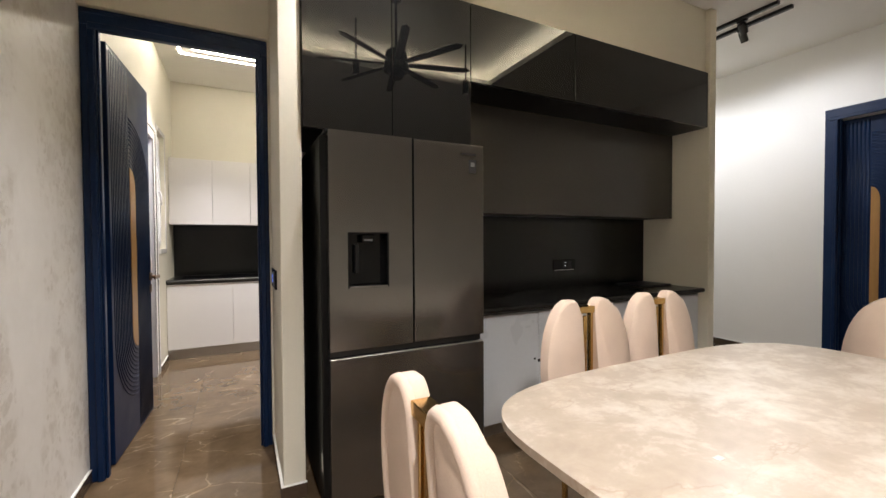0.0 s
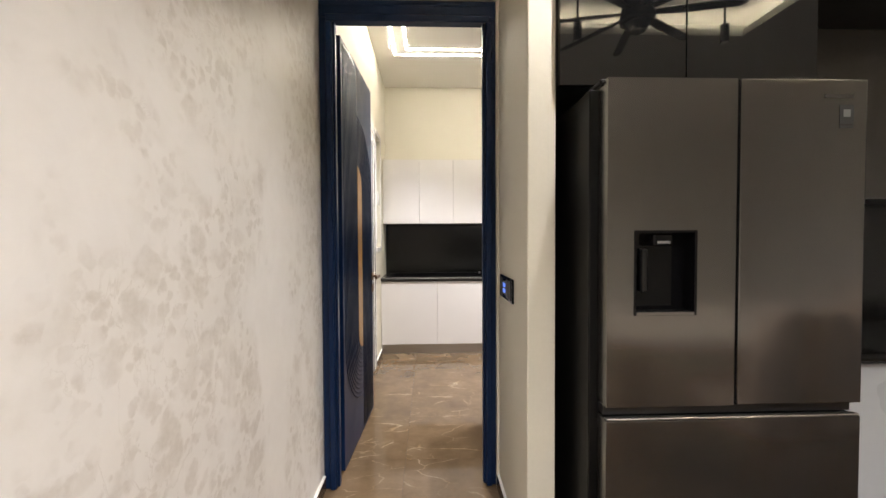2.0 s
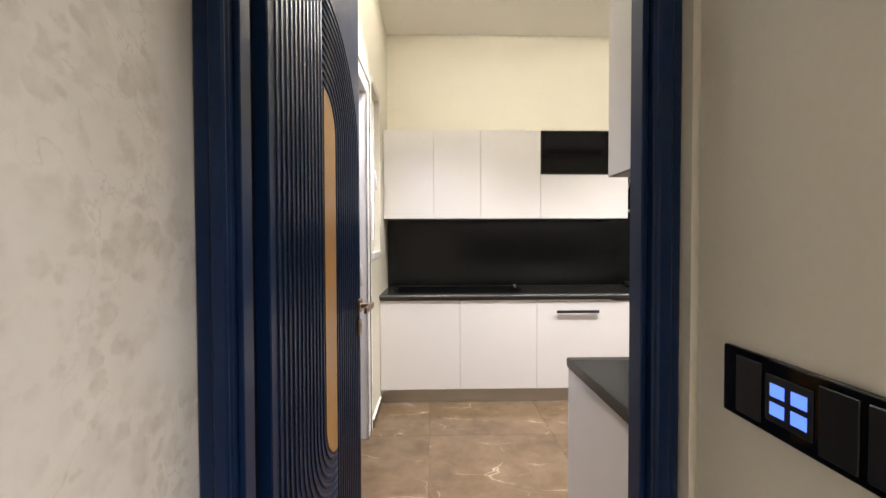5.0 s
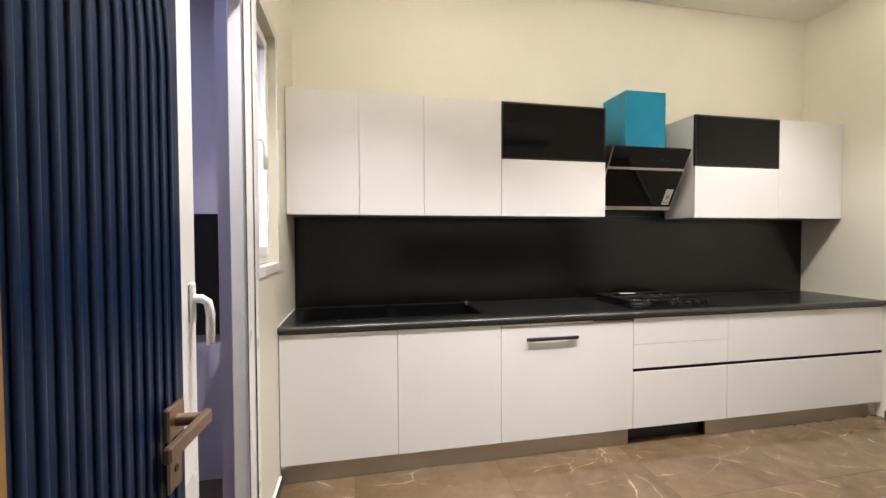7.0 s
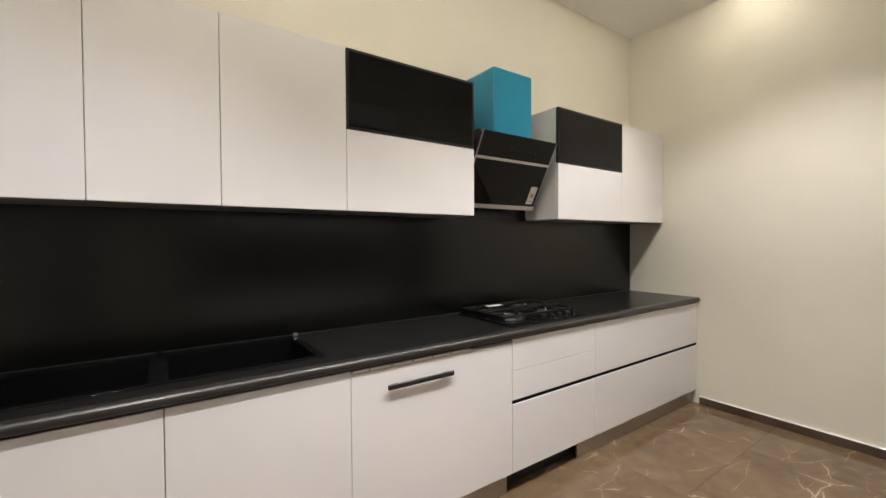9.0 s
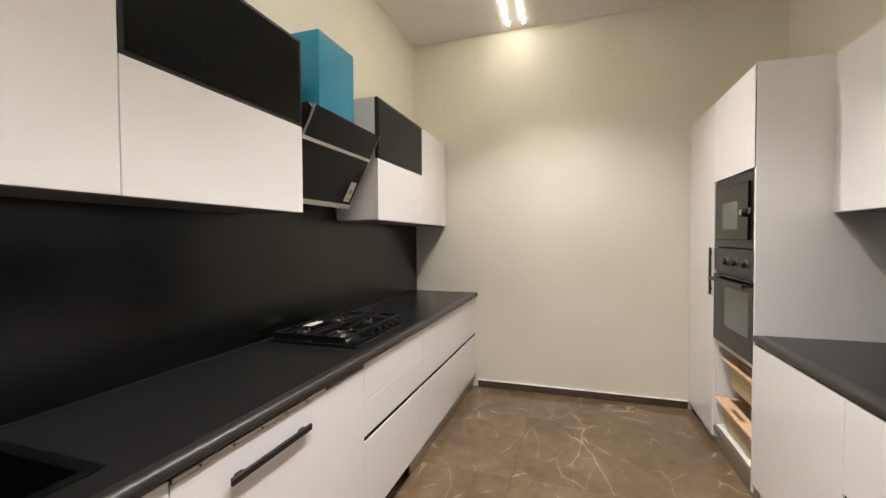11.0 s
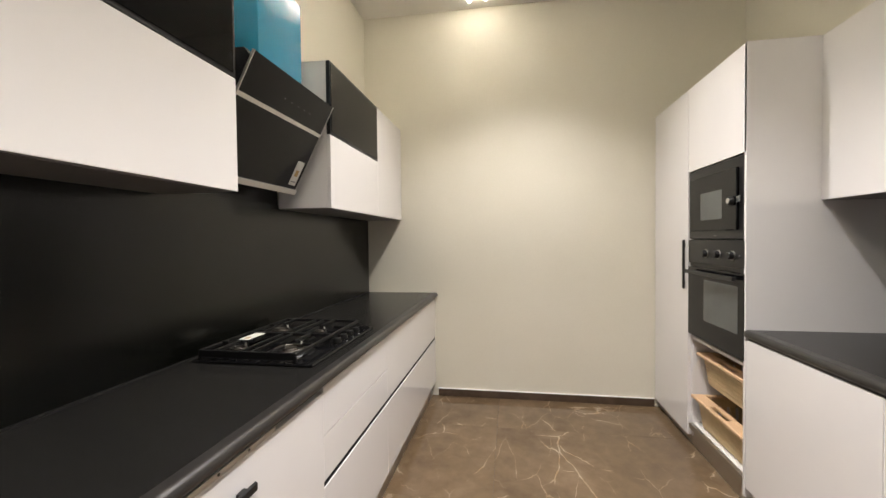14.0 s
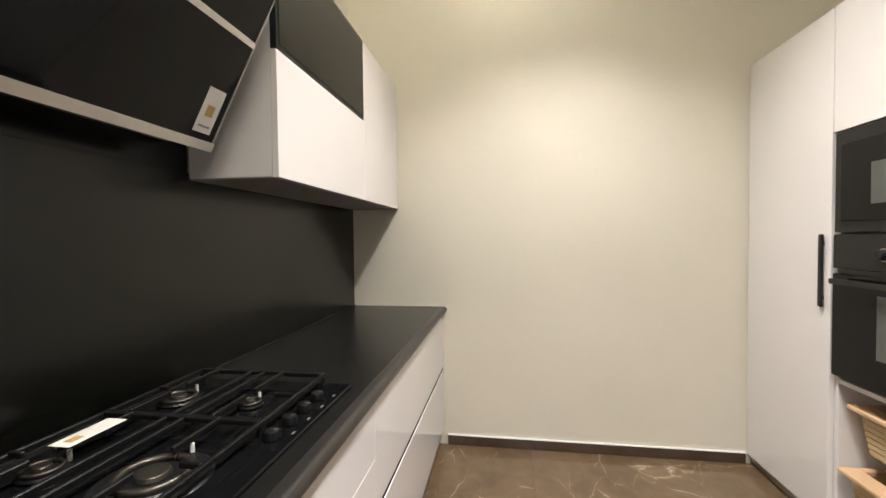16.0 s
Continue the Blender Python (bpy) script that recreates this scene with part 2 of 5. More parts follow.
WALNUT = surf("golden_oak_veneer", (0.28, 0.145, 0.042), (0.38, 0.205, 0.068), 0.4, big=5, small=40, stretch=(6, 6, 0.5))
BRONZE = surf("brushed_bronze", (0.20, 0.13, 0.085), (0.29, 0.20, 0.14), 0.35, 0.9)
GOLD = surf("polished_brass", (0.55, 0.36, 0.13), (0.66, 0.45, 0.18), 0.2, 1.0)
FABRIC = surf("peach_velvet", (0.55, 0.425, 0.335), (0.655, 0.525, 0.425), 0.85, big=6, small=300, bump=0.25)
UPVC = surf("white_upvc", (0.76, 0.75, 0.74), (0.81, 0.80, 0.79), 0.28, small=30, bump=0.01)
RUBBER = surf("rubber_gasket", (0.012, 0.012, 0.012), (0.02, 0.02, 0.02), 0.7)
LAVENDER = surf("lavender_paint", (0.43, 0.40, 0.49), (0.49, 0.455, 0.55), 0.7)
BLUEFILM = surf("blue_protective_film", (0.012, 0.20, 0.33), (0.018, 0.25, 0.40), 0.17, big=5, small=7, bump=0.9, rough_var=0.05)
WOOD = surf("light_ash_wood", (0.50, 0.32, 0.18), (0.62, 0.42, 0.25), 0.5, big=8, small=60, stretch=(1, 8, 8))
WICKER = surf("cream_woven_plastic", (0.46, 0.34, 0.18), (0.60, 0.46, 0.27), 0.55, big=20, small=120, bump=0.3)
GREYLAM = surf("pale_grey_laminate", (0.50, 0.52, 0.54), (0.55, 0.57, 0.59), 0.3, small=40, bump=0.01)
PAPERTAG = surf("white_paper_tag", (0.52, 0.51, 0.46), (0.60, 0.59, 0.54), 0.6)
INK = surf("dark_ink", (0.03, 0.03, 0.03), (0.05, 0.05, 0.05), 0.6)
FOOD = surf("brown_print", (0.25, 0.14, 0.04), (0.45, 0.30, 0.10), 0.6, big=60, small=200)
PRINT = surf("silver_print", (0.12, 0.12, 0.12), (0.16, 0.16, 0.16), 0.45)
OVENGLASS = surf("oven_window_glass", (0.06, 0.066, 0.063), (0.085, 0.092, 0.088), 0.09, small=8, bump=0, rough_var=0.02)
LED = emit("led_strip", (1.0, 0.92, 0.79), 62.0)
COVE = emit("cove_led", (1.0, 0.89, 0.70), 80.0)
BULB = emit("lamp_lens", (1.0, 0.93, 0.84), 0.3)
TUBE = emit("assumed_utility_tube", (0.75, 0.78, 1.0), 4.0)
BLUELED = emit("blue_indicator", (0.12, 0.25, 1.0), 1.0)
WHITELED = emit("white_indicator", (0.85, 0.9, 1.0), 1.4)


def glass_mat():
    m, nt, b = nodes_of("window_glass")
    b.inputs["Base Color"].default_value = (0.93, 0.95, 1.0, 1)
    b.inputs["Roughness"].default_value = 0.01
    b.inputs["Transmission Weight"].default_value = 1.0
    b.inputs["IOR"].default_value = 1.45
    return m


GLASS = glass_mat()

# ---- building blocks ----
ORIGIN = {}


def thing(name, label, category, loc=(0, 0, 0), group="", kind=""):
    ob = new(name)
    ob.empty_display_size = 0.1
    ob.location = loc
    ORIGIN[ob.name] = Vector(loc)
    return tagged(ob, label, category, group, kind)


def finish(name, bm, material):
    me = bpy.data.meshes.new(name)
    bmesh.ops.recalc_face_normals(bm, faces=bm.faces[:])
    bm.to_mesh(me)
    bm.free()
    me.materials.append(material)
    return me


def part(name, bm, material, parent=None, label="", smooth=False):
    """Links a bmesh, given in world places, as one mesh object under a thing or part."""
    o = ORIGIN[parent.name] if parent else Vector((0, 0, 0))
    if o.length > 0:
        bmesh.ops.translate(bm, vec=-o, verts=bm.verts[:])
    me = finish(name, bm, material)
    if smooth:
        for p in me.polygons:
            p.use_smooth = True
    ob = new(name, me)
    if parent:
        ob.parent = parent
    ORIGIN[ob.name] = o
    if label:
        ob["label"] = label
    return ob


def solid(name, bm, material, label, category, group="", kind="", smooth=False):
    """A top-level thing that is a single mesh."""
    return tagged(part(name, bm, material, None, "", smooth), label, category, group, kind)


def box(x0, x1, y0, y1, z0, z1, bevel=0.0, bm=None, seg=1):
    own = bmesh.new()
    r = bmesh.ops.create_cube(own, size=1.0)
    for v in own.verts:
        v.co = Vector(((x0 + x1) / 2 + v.co.x * (x1 - x0), (y0 + y1) / 2 + v.co.y * (y1 - y0), (z0 + z1) / 2 + v.co.z * (z1 - z0)))
    if bevel:
        bmesh.ops.bevel(own, geom=own.edges[:], offset=bevel, segments=seg, profile=0.6, affect="EDGES")
    return join(bm, own)


def join(bm, own):
    if bm is None:
        return own
    me = bpy.data.meshes.new("tmp")
    own.to_mesh(me)
    own.free()
    bm.from_mesh(me)
    bpy.data.meshes.remove(me)
    return bm


def cyl(x, y, z0, z1, r, r2=None, seg=24, bm=None, axis="z", bevel=0.0):
    own = bmesh.new()
    bmesh.ops.create_cone(own, cap_ends=True, segments=seg, radius1=r, radius2=r if r2 is None else r2, depth=z1 - z0)
    if bevel:
        rims = [e for e in own.edges if abs(e.verts[0].co.z - e.verts[1].co.z) < 1e-6]
        bmesh.ops.bevel(own, geom=rims, offset=bevel, segments=2, profile=0.5, affect="EDGES")
    for v in own.verts:
        c = v.co.copy()
        c.z += (z0 + z1) / 2
        if axis == "z":
            v.co = Vector((x + c.x, y + c.y, c.z))
        elif axis == "y":      # x, y stand for x, z and the length runs along y
            v.co = Vector((x + c.x, c.z, y + c.y))
        else:                  # x, y stand for y, z and the length runs along x
            v.co = Vector((c.z, x + c.x, y + c.y))
    return join(bm, own)


def prism(outline, along, lo, hi, bm=None):
    """An outline of (a, b) pairs pulled along an axis: 'x' takes (y, z), 'y' takes (x, z), 'z' takes (x, y)."""
    own = bmesh.new()

    def at(a, b, t):
        return {"x": (t, a, b), "y": (a, t, b), "z": (a, b, t)}[along]
    lo_v = [own.verts.new(at(a, b, lo)) for a, b in outline]
    hi_v = [own.verts.new(at(a, b, hi)) for a, b in outline]
    own.faces.new(lo_v)
    own.faces.new(hi_v[::-1])
    n = len(outline)
    for i in range(n):
        own.faces.new((lo_v[i], lo_v[(i + 1) % n], hi_v[(i + 1) % n], hi_v[i]))
    return join(bm, own)


def sweep(points, r, sides=6, bm=None, normal=None, flat=1.0):
    """A rod along points; flat squashes it along normal."""
    own = bmesh.new()
    rings = []
    pts = [Vector(p) for p in points]
    for i, p in enumerate(pts):
        d = (pts[min(i + 1, len(pts) - 1)] - pts[max(i - 1, 0)]).normalized()
        n = Vector(normal) if normal else (Vector((0, 0, 1)) if abs(d.z) < 0.9 else Vector((1, 0, 0)))
        s = d.cross(n).normalized()
        u = s.cross(d).normalized()
        rings.append([own.verts.new(p + r * (math.cos(2 * math.pi * k / sides) * s + flat * math.sin(2 * math.pi * k / sides) * u)) for k in range(sides)])
    for a, b in zip(rings, rings[1:]):
        for k in range(sides):
            own.faces.new((a[k], a[(k + 1) % sides], b[(k + 1) % sides], b[k]))
    own.faces.new(rings[0][::-1])
    own.faces.new(rings[-1])
    return join(bm, own)


def wall_box(name, x0, x1, y0, y1, z0, z1, material, label):
    return solid(name, box(x0, x1, y0, y1, z0, z1), material, label, "wall", kind="structure")


# ---- the shell ----
TOP = 3.10        # kitchen ceiling
DTOP = 3.13       # dining ceiling border
WX = -0.025       # kitchen west wall
EX = 4.07         # kitchen east wall
SY = -2.86        # kitchen south wall
PX = -0.04        # papered wall

wall_box("wall_north", -0.15, EX + 0.12, 0.0, 0.12, 0, 3.25, CREAM, "cream painted kitchen wall behind the long worktop")
wall_box("wall_east", EX, EX + 0.12, SY - 0.12, 0.0, 0, 3.25, CREAM, "plain cream painted kitchen end wall")
# west wall with a door opening and a window opening
DOOR_Y0, DOOR_Y1, DOOR_Z = -2.35, -1.032, 2.27
WIN_Y0, WIN_Y1, WIN_Z0, WIN_Z1 = -0.955, -0.555, 1.175, 2.32
b = box(WX - 0.13, WX, SY, DOOR_Y0, 0, 3.25)
box(WX - 0.13, WX, DOOR_Y0, DOOR_Y1, DOOR_Z, 3.25, bm=b)
box(WX - 0.13, WX, DOOR_Y1, WIN_Y0, 0, 3.25, bm=b)
box(WX - 0.13, WX, WIN_Y0, WIN_Y1, 0, WIN_Z0, bm=b)
box(WX - 0.13, WX, WIN_Y0, WIN_Y1, WIN_Z1, 3.25, bm=b)
box(WX - 0.13, WX, WIN_Y1, 0.0, 0, 3.25, bm=b)
solid("wall_west", b, CREAM, "cream painted kitchen wall with a white door and window", "wall", kind="structure")
# south wall: kitchen doorway at its west end, the dining niche behind the rest
b = box(0.8365, 4.14, SY - 0.12, SY, 0, 3.25)
box(PX, 0.8365, SY - 0.12, SY, 2.45, 3.25, bm=b)
solid("wall_south", b, CREAM, "cream wall between kitchen and dining room", "wall", kind="structure")
# partition between the passage and the refrigerator niche, and the far side of the niche
solid("wall_partition", box(0.848, 0.95, -3.56, SY - 0.12, 0, 3.25, 0.004), CREAM, "cream partition wall ending in a square pillar", "wall", kind="structure")
solid("wall_niche_side", box(4.14, 4.22, -3.60, SY - 0.12, 0, 3.25, 0.004), CREAM, "cream side wall of the dining niche", "wall", kind="structure")
solid("wall_header", box(0.95, 4.14, -3.56, -3.44, 2.616, 3.25), CREAM, "cream bulkhead above the black niche cabinets", "wall", kind="structure")
wall_box("wall_paper", PX - 0.12, PX, -9.0, SY, 0, 3.25, PAPER, "cream wallpaper with taupe blossom sprays")
wall_box("wall_dining_south", PX - 0.12, 5.87, -9.12, -9.0, 0, 3.25, CREAM, "plain cream wall closing the dining hall")
wall_box("wall_corridor", 4.19, 5.87, 0.0, 0.12, 0, 3.25, WALLWHITE, "off-white wall closing the corridor")
# dining east wall with a door opening
D3Y0, D3Y1 = -4.67, -3.80
b = box(5.75, 5.87, D3Y1, 0.0, 0, 3.25)
box(5.75, 5.87, -9.0, D3Y0, 0, 3.25, bm=b)
box(5.75, 5.87, D3Y0, D3Y1, 2.37, 3.25, bm=b)
solid("wall_dining_east", b, WALLWHITE, "off-white wall with a navy door", "wall", kind="structure")

# ceilings
solid("ceiling", box(-0.15, EX + 0.12, SY - 0.12, 0.12, TOP, TOP + 0.1), CEIL, "off-white flat kitchen ceiling", "ceiling", kind="structure")
TX0, TX1, TY0, TY1 = 0.544, 3.42, -5.89, -4.25
b = box(PX - 0.1, TX0, -9.0, -3.0, DTOP, DTOP + 0.06)
box(TX1, 4.20, -9.0, -3.0, DTOP, DTOP + 0.06, bm=b)
box(4.20, 5.85, -9.0, 0.0, DTOP, DTOP + 0.06, bm=b)
box(TX0, TX1, -9.0, TY0, DTOP, DTOP + 0.06, bm=b)
box(TX0, TX1, TY1, -3.0, DTOP, DTOP + 0.06, bm=b)
box(TX0 - 0.25, TX1 + 0.25, TY0 - 0.25, TY1 + 0.25, DTOP + 0.22, DTOP + 0.3, bm=b)
for x0, x1, y0, y1 in ((TX0 - 0.27, TX0 - 0.24, TY0 - 0.27, TY1 + 0.27), (TX1 + 0.24, TX1 + 0.27, TY0 - 0.27, TY1 + 0.27),
                       (TX0 - 0.24, TX1 + 0.24, TY0 - 0.27, TY0 - 0.24), (TX0 - 0.24, TX1 + 0.24, TY1 + 0.24, TY1 + 0.27)):
    box(x0, x1, y0, y1, DTOP + 0.06, DTOP + 0.22, bm=b)
solid("ceiling_dining", b, CEIL, "white dining ceiling with a recessed tray and hidden cove", "ceiling", kind="structure")
cove = thing("cove_light", "warm light strip hidden on the ceiling tray ledge", "cove light", (TX0, TY0, DTOP + 0.06))
for x0, x1, y0, y1 in ((TX0 - 0.16, TX0 - 0.14, TY0 - 0.1, TY1 + 0.1), (TX1 + 0.14, TX1 + 0.16, TY0 - 0.1, TY1 + 0.1),
                       (TX0 - 0.1, TX1 + 0.1, TY0 - 0.16, TY0 - 0.14), (TX0 - 0.1, TX1 + 0.1, TY1 + 0.14, TY1 + 0.16)):
    part("light_strip", box(x0, x1, y0, y1, DTOP + 0.0605, DTOP + 0.075), COVE, cove)

# skirting
def skirting(x0, x1, y0, y1, z=0.058):
    solid("baseboard", box(x0, x1, y0, y1, 0, z, 0.003), SKIRT, "polished brown marble skirting along the wall", "baseboard", kind="structure")
    # a thin white strip caps the skirting
    solid("trim", box(x0, x1, y0, y1, z + 0.0003, z + 0.005), WALLWHITE, "thin white line along the skirting top", "trim", kind="structure")


skirting(EX - 0.012, EX, -2.25, -0.6)
skirting(WX, WX + 0.012, -0.984, -0.58)
skirting(PX, PX + 0.012, -9.0, -2.96, 0.07)
skirting(0.836, 0.848, -3.56, -2.96, 0.07)
skirting(0.836, 0.955, -3.572, -3.56, 0.07)
skirting(4.14, 4.232, -3.612, -3.60, 0.07)
skirting(4.22, 4.232, -3.60, -0.02, 0.07)
skirting(5.738, 5.75, D3Y1 + 0.09, 0.0, 0.07)

# ---- kitchen: long run under the north wall ----
CT = 0.842          # worktop surface
FY = -0.577         # door fronts, north run
UY = -0.303         # wall cabinet fronts, north run
UZ0, UZ1 = 1.437, 2.172


def nose(y_front, y_back, z1, depth=0.036):
    """Worktop section with a half-round front edge, as (y, z)."""
    s = 1 if y_back > y_front else -1
    r = depth / 2
    pts = [(y_back, z1 - depth), (y_back, z1)]
    for k in range(17):
        a = math.pi / 2 + math.pi * k / 16
        pts.append((y_front + s * (r + r * math.cos(a)), z1 - r + r * math.sin(a)))
    return pts


# the worktop has two holes for the sink bowls
SINK = ((0.10, 0.555), (0.60, 1.10))
SY0, SY1 = -0.455, -0.085
work = thing("worktop", "black granite worktop with a rounded front edge", "worktop", (2.0, -0.3, CT - 0.036))
# the caught light is in this edge's lighter colour
part("front_edge", prism(nose(-0.597, -0.558, CT), "x", WX, EX), EDGE, work, "half-round edge, tinted lighter for the light it catches")
part("front_strip", box(WX, SINK[1][1], -0.558, SY0, CT - 0.036, CT), STONE, work)
part("back_strip", box(WX, SINK[1][1], SY1, 0.0, CT - 0.036, CT), STONE, work)
for x0, x1 in ((WX, SINK[0][0]), (SINK[0][1], SINK[1][0])):
    part("bridge", box(x0, x1, SY0, SY1, CT - 0.036, CT), STONE, work)
part("slab", box(SINK[1][1], EX, -0.558, 0.0, CT - 0.036, CT), STONE, work)
splash = thing("splashback", "black stone splashback between worktop and wall cabinets", "splashback", (2.0, -0.012, CT), kind="structure")
for x0, x1 in ((WX + 0.002, 1.36), (1.3603, 2.74), (2.7403, EX - 0.002)):
    part("panel", box(x0, x1, -0.014, -0.001, CT + 0.001, 1.46), SPLASH, splash)
part("panel", box(2.03, 2.727, -0.0135, -0.001, 1.461, 1.60), SPLASH, splash)

solid("sealant_bead", box(EX - 0.007, EX - 0.0005, -0.59, -0.0145, CT + 0.0003, CT + 0.006, 0.001), CREAM, "thin cream sealant line where worktop meets wall", "trim", kind="structure")
solid("sealant_bead", box(WX + 0.0005, WX + 0.006, -0.59, -0.0145, CT + 0.0003, CT + 0.005, 0.001), CREAM, "thin cream sealant line where worktop meets wall", "trim", kind="structure")
solid("sealant_bead", box(WX + 0.007, EX - 0.008, -0.0185, -0.0145, CT + 0.0003, CT + 0.004), EDGE, "thin grey sealant line along the splashback", "trim", kind="structure")


def base_unit(x0, x1, label, fronts, y_front=FY, y_back=-0.02, group="base cabinets", z0=0.108, z1=0.792):
    """A floor cabinet with its front panels given as (x0, x1, z0, z1, name)."""
    s = 1 if y_back > y_front else -1
    ob = thing("base_cabinet", label, "cabinet", ((x0 + x1) / 2, (y_front + y_back) / 2, 0), group)
    ya, yb = sorted((y_front + s * 0.02, y_back))
    part("carcass", box(x0 + 0.001, x1 - 0.001, ya, yb, z0 + 0.002, 0.6 if "sink" in label else z1 + 0.01), CARCASS, ob)
    for fx0, fx1, fz0, fz1, nm in fronts:
        ya, yb = sorted((y_front, y_front + s * 0.0195))
        part(nm, box(fx0 + 0.0013, fx1 - 0.0013, ya, yb, fz0 + 0.0013, fz1 - 0.0013, 0.0012), WHITE, ob)
    return ob


base_unit(WX + 0.003, 0.590, "white gloss sink cabinet with a plain door", [(WX + 0.003, 0.590, 0.108, 0.798, "door")])
base_unit(0.590, 1.185, "white gloss sink cabinet with a plain door", [(0.590, 1.185, 0.108, 0.798, "door")])
dw = base_unit(1.185, 2.045, "white gloss built-in dishwasher front with a black bar handle", [(1.185, 2.045, 0.108, 0.783, "door")], group="")
part("handle", box(1.335, 1.665, FY - 0.022, FY - 0.012, 0.695, 0.717, 0.003), BLACKMETAL, dw, "black bar handle")
part("handle_mount", box(1.36, 1.385, FY - 0.0125, FY - 0.001, 0.699, 0.713), BLACKMETAL, dw)
part("handle_mount", box(1.615, 1.64, FY - 0.0125, FY - 0.001, 0.699, 0.713), BLACKMETAL, dw)
part("top_rail", box(1.19, 1.77, FY - 0.003, FY + 0.012, 0.785, 0.797, 0.001), ALU, dw, "thin aluminium rail above the door")
for k in range(5):
    part("screw", cyl(1.26 + k * 0.1, 0.791, FY - 0.0045, FY - 0.003, 0.0035, seg=8, axis="y"), BLACKMETAL, dw)


def drawer_unit(x0, x1, label, fronts):
    ob = base_unit(x0, x1, label, fronts, group="drawer cabinets")
    part("grip_profile", box(x0 + 0.002, x1 - 0.002, FY + 0.004, FY + 0.018, 0.464, 0.484), SHADOWGAP, ob, "black recessed grip channel")
    return ob


drawer_unit(2.045, 2.74, "white gloss drawer cabinet with a recessed black grip", [(2.045, 2.74, 0.108, 0.465, "drawer_front"), (2.045, 2.74, 0.483, 0.634, "drawer_front"), (2.045, 2.74, 0.634, 0.798, "drawer_front")])
drawer_unit(2.74, 4.067, "wide white gloss drawer cabinet with a recessed black grip", [(2.74, 4.067, 0.108, 0.465, "drawer_front"), (2.74, 4.067, 0.483, 0.798, "drawer_front")])
# black strip paints the shade in the gap below the worktop
solid("shadow_channel", box(WX + 0.002, EX - 0.002, FY + 0.008, FY + 0.018, 0.790, 0.8055), GAP, "black shadow channel under the worktop edge", "trim", kind="structure")
solid("plinth", box(WX + 0.002, 2.032, -0.548, -0.535, 0.002, 0.107), STEEL, "brushed steel plinth under the cabinets", "plinth")
solid("plinth", box(2.602, EX - 0.002, -0.548, -0.535, 0.002, 0.107), STEEL, "brushed steel plinth under the cabinets", "plinth")
# black sheet paints the dark where the plinth is open
solid("plinth_gap_shade", box(2.032, 2.602, -0.50, -0.49, 0.002, 0.107), GAP, "black sheet standing for the dark of the open plinth gap", "plinth")


def tub(x0, x1, y0, y1, z0, z1, t):
    """An open-topped box in one piece, walls t thick."""
    bm = bmesh.new()
    rings = []
    for (a0, a1, b0, b1), z in (((x0, x1, y0, y1), z0), ((x0, x1, y0, y1), z1), ((x0 + t, x1 - t, y0 + t, y1 - t), z1), ((x0 + t * 2, x1 - t * 2, y0 + t * 2, y1 - t * 2), z0 + t)):
        rings.append([bm.verts.new(p) for p in ((a0, b0, z), (a1, b0, z), (a1, b1, z), (a0, b1, z))])
    for r, q in zip(rings, rings[1:]):
        for k in range(4):
            bm.faces.new((r[k], r[(k + 1) % 4], q[(k + 1) % 4], q[k]))
    bm.faces.new(rings[0][::-1])
    bm.faces.new(rings[-1])
    return bm


def sink():
    ob = thing("sink", "black double-bowl kitchen sink set into the worktop", "sink", (0.6, -0.27, CT - 0.2))
    for i, (x0, x1) in enumerate(SINK):
        z0, z1, t = CT - 0.19, CT + 0.003, 0.006
        bm = tub(x0 + 0.001, x1 - 0.001, SY0 + 0.001, SY1 - 0.001, z0, z1, t)
        bowl = part("bowl", bm, GLASSBLACK, ob)
        part("drain", cyl((x0 + x1) / 2, -0.27, z0 + t, z0 + t + 0.006, 0.045, bevel=0.002), STEEL, bowl)
    rim = box(SINK[0][0] - 0.025, SINK[1][1] + 0.025, SY0 - 0.022, SY0, CT + 0.0005, CT + 0.004, 0.001)
    box(SINK[0][0] - 0.025, SINK[1][1] + 0.025, SY1, SY1 + 0.045, CT + 0.0005, CT + 0.004, 0.001, bm=rim)
    for x0, x1 in ((SINK[0][0] - 0.025, SINK[0][0]), (SINK[0][1], SINK[1][0]), (SINK[1][1], SINK[1][1] + 0.025)):
        box(x0, x1, SY0, SY1, CT + 0.0005, CT + 0.004, bm=rim)
    part("rim", rim, GLASSBLACK, ob)
    part("overflow_knob", cyl(0.578, -0.12, CT + 0.004, CT + 0.03, 0.012, bevel=0.003), GLASSBLACK, ob)
    part("drain_knob", cyl(1.115, -0.06, CT + 0.004, CT + 0.018, 0.011, bevel=0.003), STEEL, ob)


sink()


